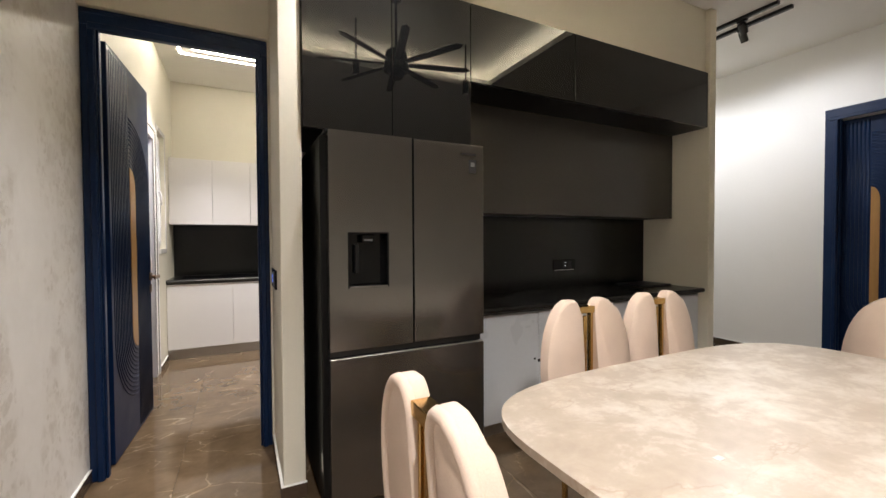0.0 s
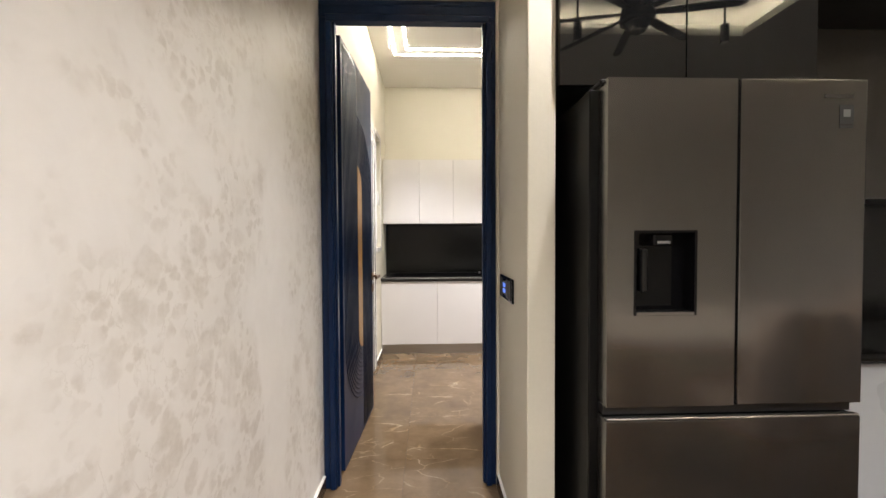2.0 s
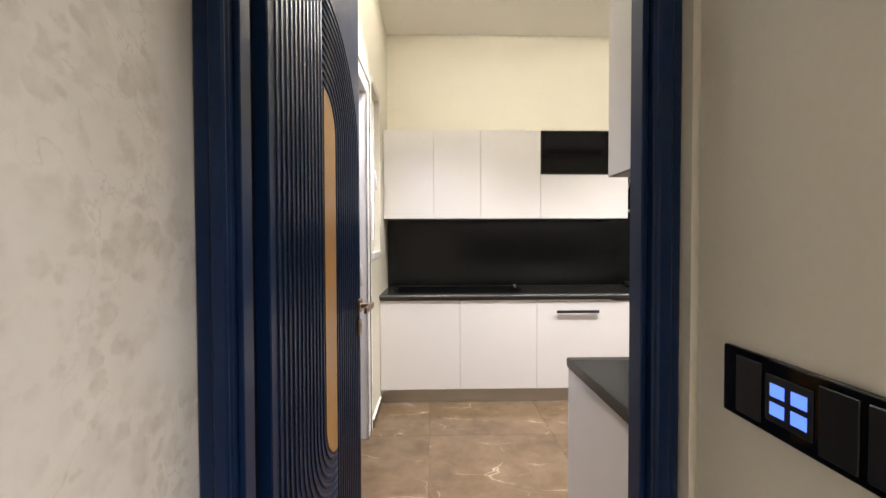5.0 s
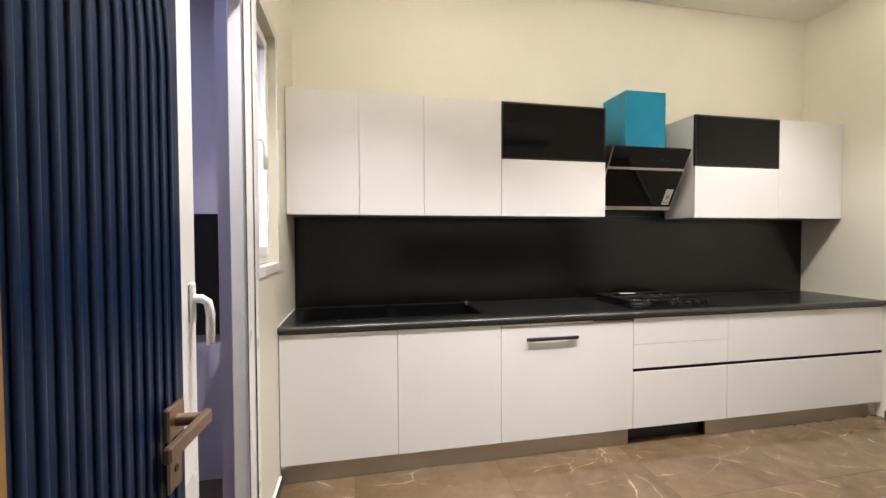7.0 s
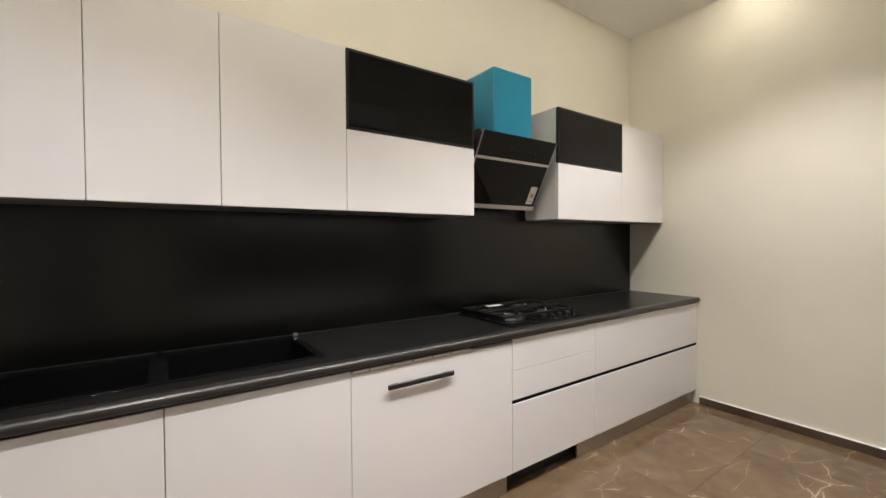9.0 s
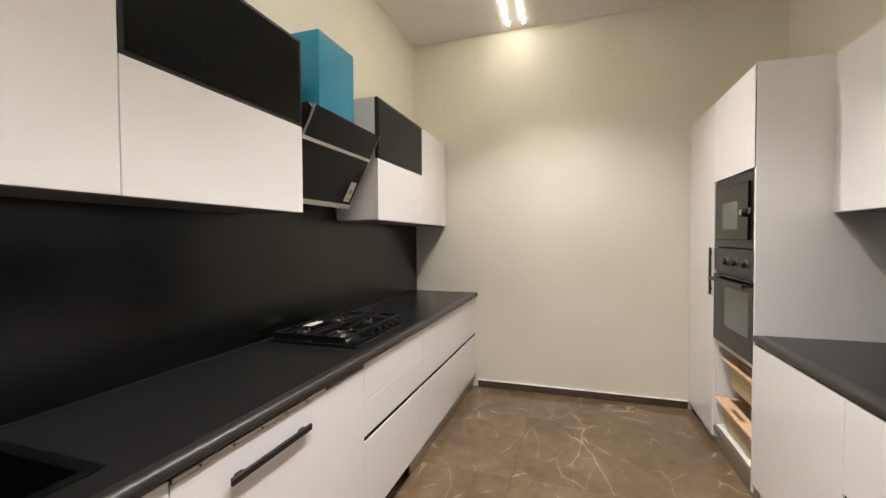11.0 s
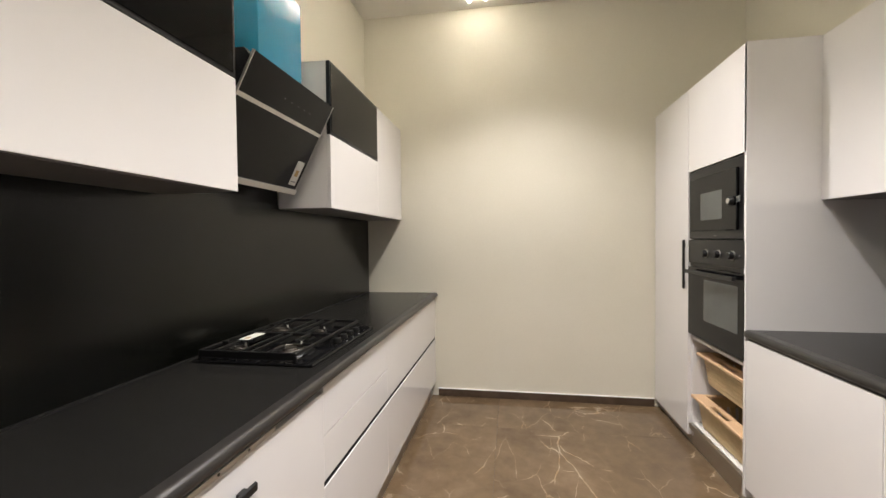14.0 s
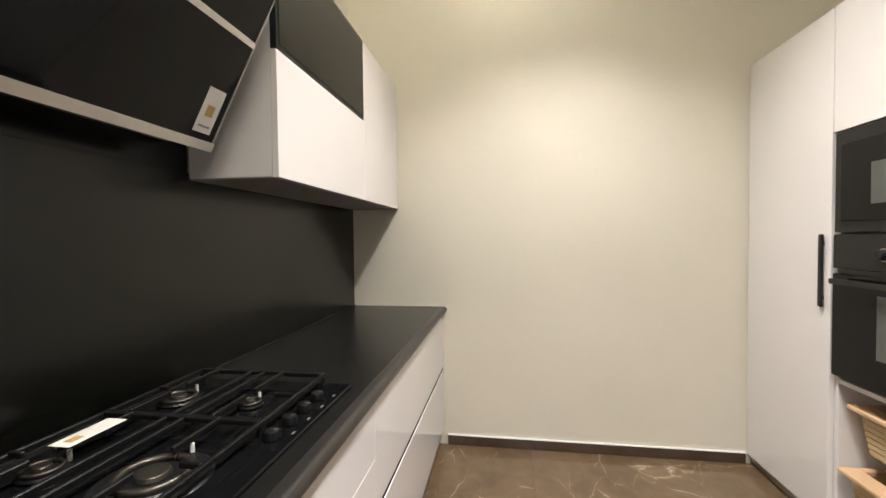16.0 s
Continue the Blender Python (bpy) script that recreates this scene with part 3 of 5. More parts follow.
def wall_unit(x0, x1, label, fronts, y_front=UY, y_back=-0.016, z0=UZ0, z1=UZ1, group="wall cabinets"):
    """A wall cabinet; fronts as (x0, x1, z0, z1, 'white' or 'glass')."""
    s = 1 if y_back > y_front else -1
    ob = thing("wall_cabinet", label, "cabinet", ((x0 + x1) / 2, y_back, z0), group)
    ya, yb = sorted((y_front + s * 0.02, y_back))
    part("carcass", box(x0 + 0.001, x1 - 0.001, ya, yb, z0 + 0.004, z1 - 0.001), WHITE, ob)
    # thin sheet below, coloured darker than the white carcass
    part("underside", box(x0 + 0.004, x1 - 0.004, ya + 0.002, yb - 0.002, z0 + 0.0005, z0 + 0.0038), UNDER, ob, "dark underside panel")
    for fx0, fx1, fz0, fz1, kind in fronts:
        ya, yb = sorted((y_front, y_front + s * 0.0195))
        if kind == "white":
            part("door", box(fx0 + 0.0013, fx1 - 0.0013, ya, yb, fz0 + 0.0013, fz1 - 0.0013, 0.0012), WHITE, ob)
        else:
            d = part("flap", box(fx0 + 0.002, fx1 - 0.002, ya, yb, fz0 + 0.002, fz1 - 0.002), BLACKMETAL, ob, "black framed flap door")
            ga, gb = sorted((y_front - s * 0.0025, y_front - s * 0.0005))
            part("glass", box(fx0 + 0.014, fx1 - 0.014, ga, gb, fz0 + 0.014, fz1 - 0.014, 0.0006), GLASSBLACK, d, "black glass pane")
    return ob


GZ = 1.806
wall_unit(WX + 0.003, 0.393, "white gloss wall cabinet with one plain door", [(WX + 0.003, 0.393, UZ0, UZ1, "white")])
wall_unit(0.393, 0.784, "white gloss wall cabinet with one plain door", [(0.393, 0.784, UZ0, UZ1, "white")])
wall_unit(0.784, 1.285, "white gloss wall cabinet with one plain door", [(0.784, 1.285, UZ0, UZ1, "white")])
wall_unit(1.285, 2.025, "white wall cabinet with a black glass upper flap", [(1.285, 2.025, UZ0, GZ, "white"), (1.285, 2.025, GZ, UZ1, "glass")])
wall_unit(2.731, 3.468, "white wall cabinet with a black glass upper flap", [(2.731, 3.468, UZ0, GZ, "white"), (2.731, 3.468, GZ, UZ1, "glass")])
wall_unit(3.468, 4.066, "white gloss wall cabinet with one plain door", [(3.468, 4.066, UZ0, UZ1, "white")])


def hood():
    ob = thing("cooker_hood", "slanted black glass cooker hood with blue-filmed chimney", "cooker hood", (2.36, 0, 1.49))
    x0, x1 = 2.055, 2.655
    # chimney, still in its blue film, with a darker sleeve below
    part("chimney", box(2.198, 2.515, -0.272, -0.003, 1.93, 2.315, 0.003), BLUEFILM, ob, "metal chimney in blue protective film")
    # wedge body behind the glass
    part("body", prism([(-0.004, 1.535), (-0.138, 1.535), (-0.328, 1.90), (-0.31, 1.925), (-0.004, 1.925)], "x", x0 + 0.004, x1 - 0.004), BLACKMETAL, ob)
    d = Vector((0, -0.210, 0.402)).normalized()      # up the slope
    n = Vector((0, -0.402, -0.210)).normalized()     # out of the slope

    def slab(a, b, xa, xb, thick, off=0.0):
        base = Vector((0, -0.140, 1.517)) + n * off
        p, q = base + d * a, base + d * b
        r, s = q + n * thick, p + n * thick
        return prism([(p.y, p.z), (q.y, q.z), (r.y, r.z), (s.y, s.z)], "x", xa, xb)
    part("lower_glass", slab(0.012, 0.288, x0, x1, 0.007), GLASSBLACK, ob, "black glass front panel")
    part("upper_glass", slab(0.304, 0.446, x0, x1, 0.007), GLASSBLACK, ob, "black glass panel with touch controls")
    part("trim_bar", slab(0.288, 0.304, x0, x1, 0.010), ALU, ob, "aluminium trim bar")
    part("bottom_lip", slab(-0.012, 0.012, x0 - 0.002, x1 + 0.002, 0.016), ALU, ob, "aluminium bottom lip")
    part("side_edge", slab(0.012, 0.446, x1, x1 + 0.003, 0.010), ALU, ob)
    part("side_edge", slab(0.012, 0.446, x0 - 0.003, x0, 0.010), ALU, ob)
    for k in range(5):
        part("touch_mark", slab(0.36, 0.363, 2.30 + k * 0.05, 2.306 + k * 0.05, 0.0004, 0.0072), PRINT, ob)
    tag = part("sticker", slab(0.03, 0.15, 2.575, 2.635, 0.0005, 0.0073), PAPERTAG, ob, "white paper rating sticker")
    part("sticker_print", slab(0.075, 0.105, 2.592, 2.618, 0.0004, 0.0079), FOOD, tag)
    part("sticker_print", slab(0.045, 0.05, 2.585, 2.625, 0.0004, 0.0079), PRINT, tag)


hood()


def hob():
    x0, x1, y0, y1 = 2.095, 2.72, -0.516, -0.055
    ob = thing("gas_hob", "black glass four-burner gas hob on the worktop", "hob", ((x0 + x1) / 2, (y0 + y1) / 2, CT))
    part("plate", box(x0, x1, y0, y1, CT, CT + 0.009, 0.003), GLASSBLACK, ob)
    burners = ((2.240, -0.350, 0.070), (2.23, -0.14, 0.036), (2.545, -0.325, 0.030), (2.55, -0.125, 0.048))
    for bx, by, r in burners:
        if r > 0.06:
            part("burner_dish", cyl(bx, by, CT + 0.009, CT + 0.0125, r * 1.32, r * 1.25, 36), BLACKMETAL, ob, "dark wok burner dish")
        bn = part("burner", cyl(bx, by, CT + 0.0126, CT + 0.017, r, r * 0.94, 40), BLACKMETAL, ob)
        ring = [(bx + r * 0.78 * math.cos(math.pi * k / 20), by + r * 0.78 * math.sin(math.pi * k / 20), CT + 0.021) for k in range(41)]
        part("flame_ring", sweep(ring, r * 0.10, 8), BRASSCAP, bn, "dull brass flame ring", True)
        part("burner_cap", cyl(bx, by, CT + 0.0172, CT + 0.027, r * 0.42, r * 0.36, 32, bevel=0.002), BRASSCAP, bn)
        part("igniter", cyl(bx + r * 1.25, by, CT + 0.009, CT + 0.03, 0.004, seg=8), PAPERTAG, bn, "white ceramic igniter")
    # two cast grates
    for gx0, gx1 in ((2.115, 2.405), (2.412, 2.70)):
        gy0, gy1, z, w = -0.442, -0.07, CT + 0.034, 0.0045
        rack = part("pan_support", box(gx0 - w, gx1 + w, gy0 - w, gy0 + w, z - 0.003, z + 0.009, 0.002), IRON, ob, "cast iron pan support")
        for by in (-0.266, -0.226, gy1):
            part("bar", box(gx0 + w, gx1 - w, by - w, by + w, z - 0.003, z + 0.009, 0.002), IRON, rack)
        for bx in (gx0, gx1):
            part("side_bar", box(bx - w, bx + w, gy0 + w, gy1 + w, z - (0.018 if bx < 2.2 else 0.003), z + 0.009, 0.002), IRON, rack)
            for by in (gy0, gy1):
                part("foot", cyl(bx, by, CT + 0.009, z - 0.003, 0.006, seg=8), IRON, rack)
        for bx, by, r in burners:
            if gx0 < bx < gx1:
                for far_x in (gx0, gx1):
                    xa, xb = sorted((bx + (0.55 * r if far_x > bx else -0.55 * r), far_x))
                    part("finger", box(xa, xb, by - 0.004, by + 0.004, z + 0.001, z + 0.013, 0.002), IRON, rack)
                near_y = gy0 if by < -0.245 else gy1
                ya, yb = sorted((by + (near_y - by) * 0.55, near_y))
                part("finger", box(bx - 0.004, bx + 0.004, ya, yb, z + 0.001, z + 0.013, 0.002), IRON, rack)
    for k in range(4):
        kx = 2.40 + k * 0.068
        kn = part("knob", cyl(kx, -0.470, CT + 0.009, CT + 0.029, 0.018, 0.015, 20, bevel=0.003), IRON, ob)
        part("knob_mark", box(kx - 0.0012, kx + 0.0012, -0.482, -0.472, CT + 0.029, CT + 0.0296), PRINT, kn)
        part("printed_mark", box(kx + 0.024, kx + 0.036, -0.503, -0.498, CT + 0.009, CT + 0.0094), PRINT, ob)
    tag = thing("paper_label", "long white printed label lying on the hob grate", "label", (2.30, -0.14, CT + 0.047))
    part("label_sheet", box(2.252, 2.367, -0.168, -0.122, CT + 0.0472, CT + 0.0477), PAPERTAG, tag)
    part("print", box(2.268, 2.292, -0.154, -0.136, CT + 0.0477, CT + 0.048), FOOD, tag)


hob()

# ---- kitchen: run under the south wall ----
SFY = -2.252
work = thing("worktop", "black granite worktop with a rounded front edge", "worktop", (1.87, -2.5, CT - 0.036))
part("front_edge", prism(nose(-2.244, -2.290, CT), "x", 0.862, 2.882), EDGE, work, "half-round edge, tinted lighter for the light it catches")
part("slab", box(0.862, 2.882, SY, -2.290, CT - 0.036, CT), STONE, work)
splash2 = thing("splashback", "black stone splashback with a flush socket plate", "splashback", (1.9, SY, CT), kind="structure")
for x0, x1 in ((0.87, 1.87), (1.872, 2.878)):
    part("panel", box(x0, x1, SY + 0.001, SY + 0.014, CT + 0.001, 1.46), SPLASH, splash2)


def south_unit(x0, x1, label, fronts, grip=False):
    ob = base_unit(x0, x1, label, fronts, SFY, SY + 0.02, "base cabinets")
    if grip:
        part("grip_profile", box(x0 + 0.002, x1 - 0.002, SFY - 0.018, SFY - 0.004, 0.464, 0.484), SHADOWGAP, ob, "black recessed grip channel")
    return ob


south_unit(2.178, 2.876, "white gloss floor cabinet with a plain door", [(2.178, 2.876, 0.108, 0.798, "door")])
south_unit(1.53, 2.178, "white gloss drawer cabinet with a recessed black grip", [(1.53, 2.178, 0.108, 0.465, "drawer_front"), (1.53, 2.178, 0.483, 0.798, "drawer_front")], True)
south_unit(0.882, 1.53, "white gloss drawer cabinet with a recessed black grip", [(0.882, 1.53, 0.108, 0.465, "drawer_front"), (0.882, 1.53, 0.483, 0.798, "drawer_front")], True)
solid("end_panel", box(0.866, 0.881, SY + 0.003, SFY, 0.003, 0.8055, 0.001), WHITE, "white end panel of the cabinet run", "panel")
# black strip for the shade below the south worktop
solid("shadow_channel", box(0.882, 2.876, SFY - 0.018, SFY - 0.008, 0.790, 0.8055), GAP, "black shadow channel under the worktop edge", "trim", kind="structure")
solid("plinth", box(0.884, 2.876, -2.295, -2.282, 0.002, 0.107), STEEL, "brushed steel plinth under the cabinets", "plinth")

USY = -2.556
wall_unit(2.428, 2.896, "white gloss wall cabinet with one plain door", [(2.428, 2.896, 1.432, 2.164, "white")], USY, SY + 0.016, 1.432, 2.164)
wall_unit(1.67, 2.428, "white wall cabinet with a black glass upper flap", [(1.67, 2.428, 1.432, 1.80, "white"), (1.67, 2.428, 1.80, 2.164, "glass")], USY, SY + 0.016, 1.432, 2.164)
wall_unit(1.27, 1.67, "white gloss wall cabinet with one plain door", [(1.27, 1.67, 1.432, 2.164, "white")], USY, SY + 0.016, 1.432, 2.164)
wall_unit(0.872, 1.27, "white gloss wall cabinet with one plain door", [(0.872, 1.27, 1.432, 2.164, "white")], USY, SY + 0.016, 1.432, 2.164)


def socket_plate(name, label, x, y, z, s, leds=True):
    """A flush black socket plate in a stone splashback; s is +1 where it faces +y."""
    ob = thing(name, label, "socket", (x, y, z))

    def yb(a, b):
        return sorted((y + s * a, y + s * b))
    part("plate", box(x - 0.12, x + 0.12, *yb(0.0, 0.008), z - 0.045, z + 0.045, 0.002), GLASSBLACK, ob)
    part("lower_edge", box(x - 0.11, x + 0.10, *yb(0.008, 0.0095), z - 0.044, z - 0.040), ALU, ob, "thin bright lower edge")
    for k in range(2):
        part("switch", box(x - 0.02 + k * 0.05, x + 0.025 + k * 0.05, *yb(0.008, 0.0100), z - 0.025, z + 0.030, 0.001), BLACKMETAL, ob)
    if leds:
        for dz in (-0.005, 0.018):
            part("indicator", cyl(x + 0.004, z + dz, *yb(0.0100, 0.0112), 0.0038, seg=10, axis="y"), WHITELED, ob, "small lit indicator")
    return ob


socket_plate("socket_plate", "black glass socket plate with two lit indicators", 2.45, SY + 0.014, 1.045, 1)

# tall housing with ovens
TY = -2.254


def tall_oven_unit():
    ob = thing("oven_housing", "tall white oven cabinet with open basket shelf below", "cabinet", (3.18, SY, 0))
    x0, x1, yb = 2.884, 3.500, SY + 0.005
    for a in ((x0, x0 + 0.018, yb, TY, 0.06, 2.163), (x1 - 0.018, x1, yb, TY - 0.02, 0.06, 2.163)):
        part("side_panel", box(*a, 0.001), WHITE, ob)
    part("back_panel", box(x0 + 0.018, x1 - 0.018, yb, yb + 0.008, 0.06, 2.163), CARCASS, ob)
    for z in (0.125, 0.655, 1.655, 2.145):
        part("shelf", box(x0 + 0.018, x1 - 0.018, yb + 0.008, TY - 0.022, z, z + 0.018), CARCASS, ob)
    part("shelf_edge", box(x0 + 0.018, x1 - 0.018, TY - 0.0215, TY - 0.002, 0.108, 0.143, 0.001), STEEL, ob, "steel front edge of the basket shelf")
    part("top_door", box(x0 + 0.002, x1 - 0.002, TY - 0.0195, TY, 1.664, 2.163, 0.0012), WHITE, ob)
    part("plinth", box(x0 + 0.002, x1 - 0.002, -2.295, -2.282, 0.002, 0.106), STEEL, ob)


tall_oven_unit()
lard = thing("larder_cabinet", "tall white gloss larder cabinet with black bar handle", "cabinet", (3.78, SY, 0))
part("carcass", box(3.502, EX - 0.004, SY + 0.005, TY - 0.02, 0.06, 2.163), WHITE, lard)
part("door", box(3.5025, EX - 0.006, TY - 0.0195, TY, 0.06, 2.163, 0.0015), WHITE, lard)
part("plinth", box(3.502, EX - 0.004, -2.295, -2.282, 0.002, 0.058), STEEL, lard)
part("handle", box(3.531, 3.554, TY + 0.0045, TY + 0.015, 0.955, 1.258, 0.004), BLACKMETAL, lard, "black bar handle")
part("handle_mount", box(3.537, 3.549, TY, TY + 0.0044, 0.985, 1.0), BLACKMETAL, lard)
part("handle_mount", box(3.537, 3.549, TY, TY + 0.0044, 1.213, 1.228), BLACKMETAL, lard)


def microwave():
    face = TY - 0.016
    x0, x1, z0, z1 = 2.904, 3.482, 1.262, 1.657
    ob = thing("microwave", "black built-in microwave oven above the oven", "microwave", ((x0 + x1) / 2, face, z0))
    part("body", box(x0, x1, -2.64, face - 0.004, z0, z1), BLACKMETAL, ob)
    part("surround", box(x0 - 0.010, x1 + 0.010, face - 0.004, face + 0.012, z0 + 0.002, z1, 0.002), BLACKMETAL, ob)
    part("door", box(x0 + 0.045, x1 - 0.035, face + 0.012, face + 0.026, z0 + 0.045, z1 - 0.05, 0.003), GLASSBLACK, ob)
    part("window", box(3.08, 3.312, face + 0.026, face + 0.0275, 1.365, 1.515, 0.0005), OVENGLASS, ob, "mesh-backed viewing window")
    k = part("dial", cyl(2.985, 1.447, face + 0.026, face + 0.046, 0.024, 0.020, 24, axis="y", bevel=0.003), BLACKMETAL, ob, "round black dial with a silver cap")
    part("dial_face", cyl(2.985, 1.447, face + 0.046, face + 0.0475, 0.013, seg=20, axis="y"), ALU, k)
    part("display", box(2.915, 2.945, face + 0.026, face + 0.027, 1.437, 1.468), OVENGLASS, ob)
    part("name_mark", box(3.165, 3.195, face + 0.012, face + 0.0125, 1.277, 1.283), PRINT, ob)


microwave()


def oven():
    face = TY - 0.016
    x0, x1, z0, z1 = 2.904, 3.482, 0.680, 1.258
    ob = thing("oven", "black built-in oven with three knobs and glass door", "oven", ((x0 + x1) / 2, face, z0))
    part("body", box(x0, x1, -2.76, face - 0.004, z0, z1), BLACKMETAL, ob)
    part("control_panel", box(x0 - 0.010, x1 + 0.010, face - 0.004, face + 0.016, 1.122, z1 - 0.002, 0.002), BLACKMETAL, ob)
    for kx in (3.268, 3.134, 2.998):
        kn = part("knob", cyl(kx, 1.182, face + 0.016, face + 0.040, 0.021, 0.018, 24, axis="y", bevel=0.003), BLACKMETAL, ob)
        part("knob_rim", cyl(kx, 1.182, face + 0.016, face + 0.020, 0.0235, seg=24, axis="y"), STEEL, kn)
    part("indicator", cyl(2.935, 1.182, face + 0.016, face + 0.019, 0.005, seg=12, axis="y"), PRINT, ob)
    part("vent_gap", box(x0, x1, face - 0.004, face + 0.006, 1.102, 1.120), GAP, ob)
    door = part("door", box(x0 - 0.010, x1 + 0.010, face - 0.004, face + 0.018, 0.690, 1.100, 0.003), GLASSBLACK, ob)
    part("window", box(2.945, 3.290, face + 0.018, face + 0.0195, 0.805, 1.035, 0.0005), OVENGLASS, door, "grey glass oven window")
    part("handle", box(2.915, 3.455, face + 0.045, face + 0.060, 1.062, 1.084, 0.005, seg=2), BLACKMETAL, door)
    for hx in (2.96, 3.395):
        part("handle_mount", box(hx, hx + 0.02, face + 0.018, face + 0.046, 1.066, 1.080), BLACKMETAL, door)


oven()


def basket(z, out, label):
    """A pull-out basket: wooden front with a finger slot, slatted cream sides."""
    x0, x1 = 2.912, 3.458
    yf = TY - 0.03 + out
    ob = thing("basket_drawer", label, "basket", ((x0 + x1) / 2, yf, z), "pull-out baskets")
    # wooden rim: a frame lying flat with a hand slot in its front board
    fr = box(x0, 3.09, yf - 0.075, yf, z + 0.165, z + 0.183, 0.004)
    box(3.27, x1, yf - 0.075, yf, z + 0.165, z + 0.183, 0.004, bm=fr)
    box(3.09, 3.27, yf - 0.022, yf, z + 0.165, z + 0.183, 0.004, bm=fr)
    box(3.09, 3.27, yf - 0.075, yf - 0.05, z + 0.165, z + 0.183, 0.004, bm=fr)
    part("front_board", fr, WOOD, ob, "ash wood rim with a hand slot")
    for xa, xb in ((x0, x0 + 0.03), (x1 - 0.03, x1)):
        part("side_board", box(xa, xb, yf - 0.47, yf - 0.076, z + 0.165, z + 0.183, 0.003), WOOD, ob)
    part("base", box(x0 + 0.045, x1 - 0.045, yf - 0.46, yf - 0.055, z, z + 0.008), WICKER, ob)
    # tapered walls of thin woven strips
    for k in range(7):
        zz, g = z + 0.010 + k * 0.0225, 0.018 * k / 6
        bm = box(x0 + 0.045 - g, x1 - 0.045 + g, yf - 0.055 + g, yf - 0.048 + g, zz, zz + 0.019)
        box(x0 + 0.045 - g, x1 - 0.045 + g, yf - 0.467 - g, yf - 0.46 - g, zz, zz + 0.019, bm=bm)
        for xa in (x0 + 0.038 - g, x1 - 0.045 + g):
            if k in (2, 3, 4):       # a row of slots in the sides
                for j in range(9):
                    box(xa, xa + 0.007, yf - 0.46 + j * 0.046, yf - 0.46 + j * 0.046 + 0.028, zz, zz + 0.0225, bm=bm)
            else:
                box(xa, xa + 0.007, yf - 0.46, yf - 0.055, zz, zz + 0.0225, bm=bm)
        part("woven_band", bm, WICKER, ob)


basket(0.40, 0.0, "cream slatted basket with a pale wooden rim")
basket(0.145, 0.03, "cream slatted basket pulled slightly out, pale wooden rim")


def air_conditioner():
    x0, x1, z0, z1 = 1.95, 2.81, 2.49, 2.78
    ob = thing("air_conditioner", "white wall-mounted air conditioner with open dark vanes", "air conditioner", ((x0 + x1) / 2, SY, z0))
    prof = [(SY, z0 + 0.01), (SY, z1), (SY + 0.17, z1), (SY + 0.205, z1 - 0.03), (SY + 0.21, z0 + 0.10), (SY + 0.19, z0 + 0.055), (SY + 0.10, z0)]
    part("casing", prism(prof, "x", x0, x1), UPVC, ob)
    part("outlet", prism([(SY + 0.105, z0 - 0.002), (SY + 0.192, z0 + 0.053), (SY + 0.196, z0 + 0.05), (SY + 0.11, z0 - 0.006)], "x", x0 + 0.06, x1 - 0.06), GAP, ob, "dark air outlet")
    for k in range(2):
        part("vane", prism([(SY + 0.115 + k * 0.045, z0 - 0.004 + k * 0.028), (SY + 0.145 + k * 0.045, z0 + 0.004 + k * 0.028), (SY + 0.15 + k * 0.045, z0 + 0.0 + k * 0.028), (SY + 0.12 + k * 0.045, z0 - 0.010 + k * 0.028)], "x", x0 + 0.065, x1 - 0.065), UPVC, ob)


air_conditioner()

# light lines in the kitchen ceiling: two nested angles of LED profile
for i, (ax, ay) in enumerate(((0.175, -0.887), (0.292, -1.013))):
    ob = thing("led_profile", "thin white LED line set in the ceiling", "ceiling light", (ax, ay, TOP), "ceiling light lines")
    part("diffuser", box(ax, 3.97, ay - 0.0065, ay + 0.0065, TOP - 0.006, TOP - 0.001), LED, ob, "glowing diffuser strip")
    part("diffuser", box(ax - 0.0065, ax + 0.0065, -2.45 + i * 0.12, ay - 0.007, TOP - 0.006, TOP - 0.001), LED, ob, "glowing diffuser strip")


def downlight(x, y, z):
    ob = thing("downlight", "small white recessed ceiling downlight at an assumed spot", "ceiling light", (x, y, z), "downlights")
    part("ring", cyl(x, y, z - 0.006, z, 0.048, 0.055, 28), UPVC, ob)


# fixtures for the kitchen lamps, at assumed spots
for px, py in ((0.52, -1.5), (1.85, -1.5), (3.03, -1.28)):
    downlight(px, py, TOP + 0.004)
# fixtures for the unseen dining lamps, added with them
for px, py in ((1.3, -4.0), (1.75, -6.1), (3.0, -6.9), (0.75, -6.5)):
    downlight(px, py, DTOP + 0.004)

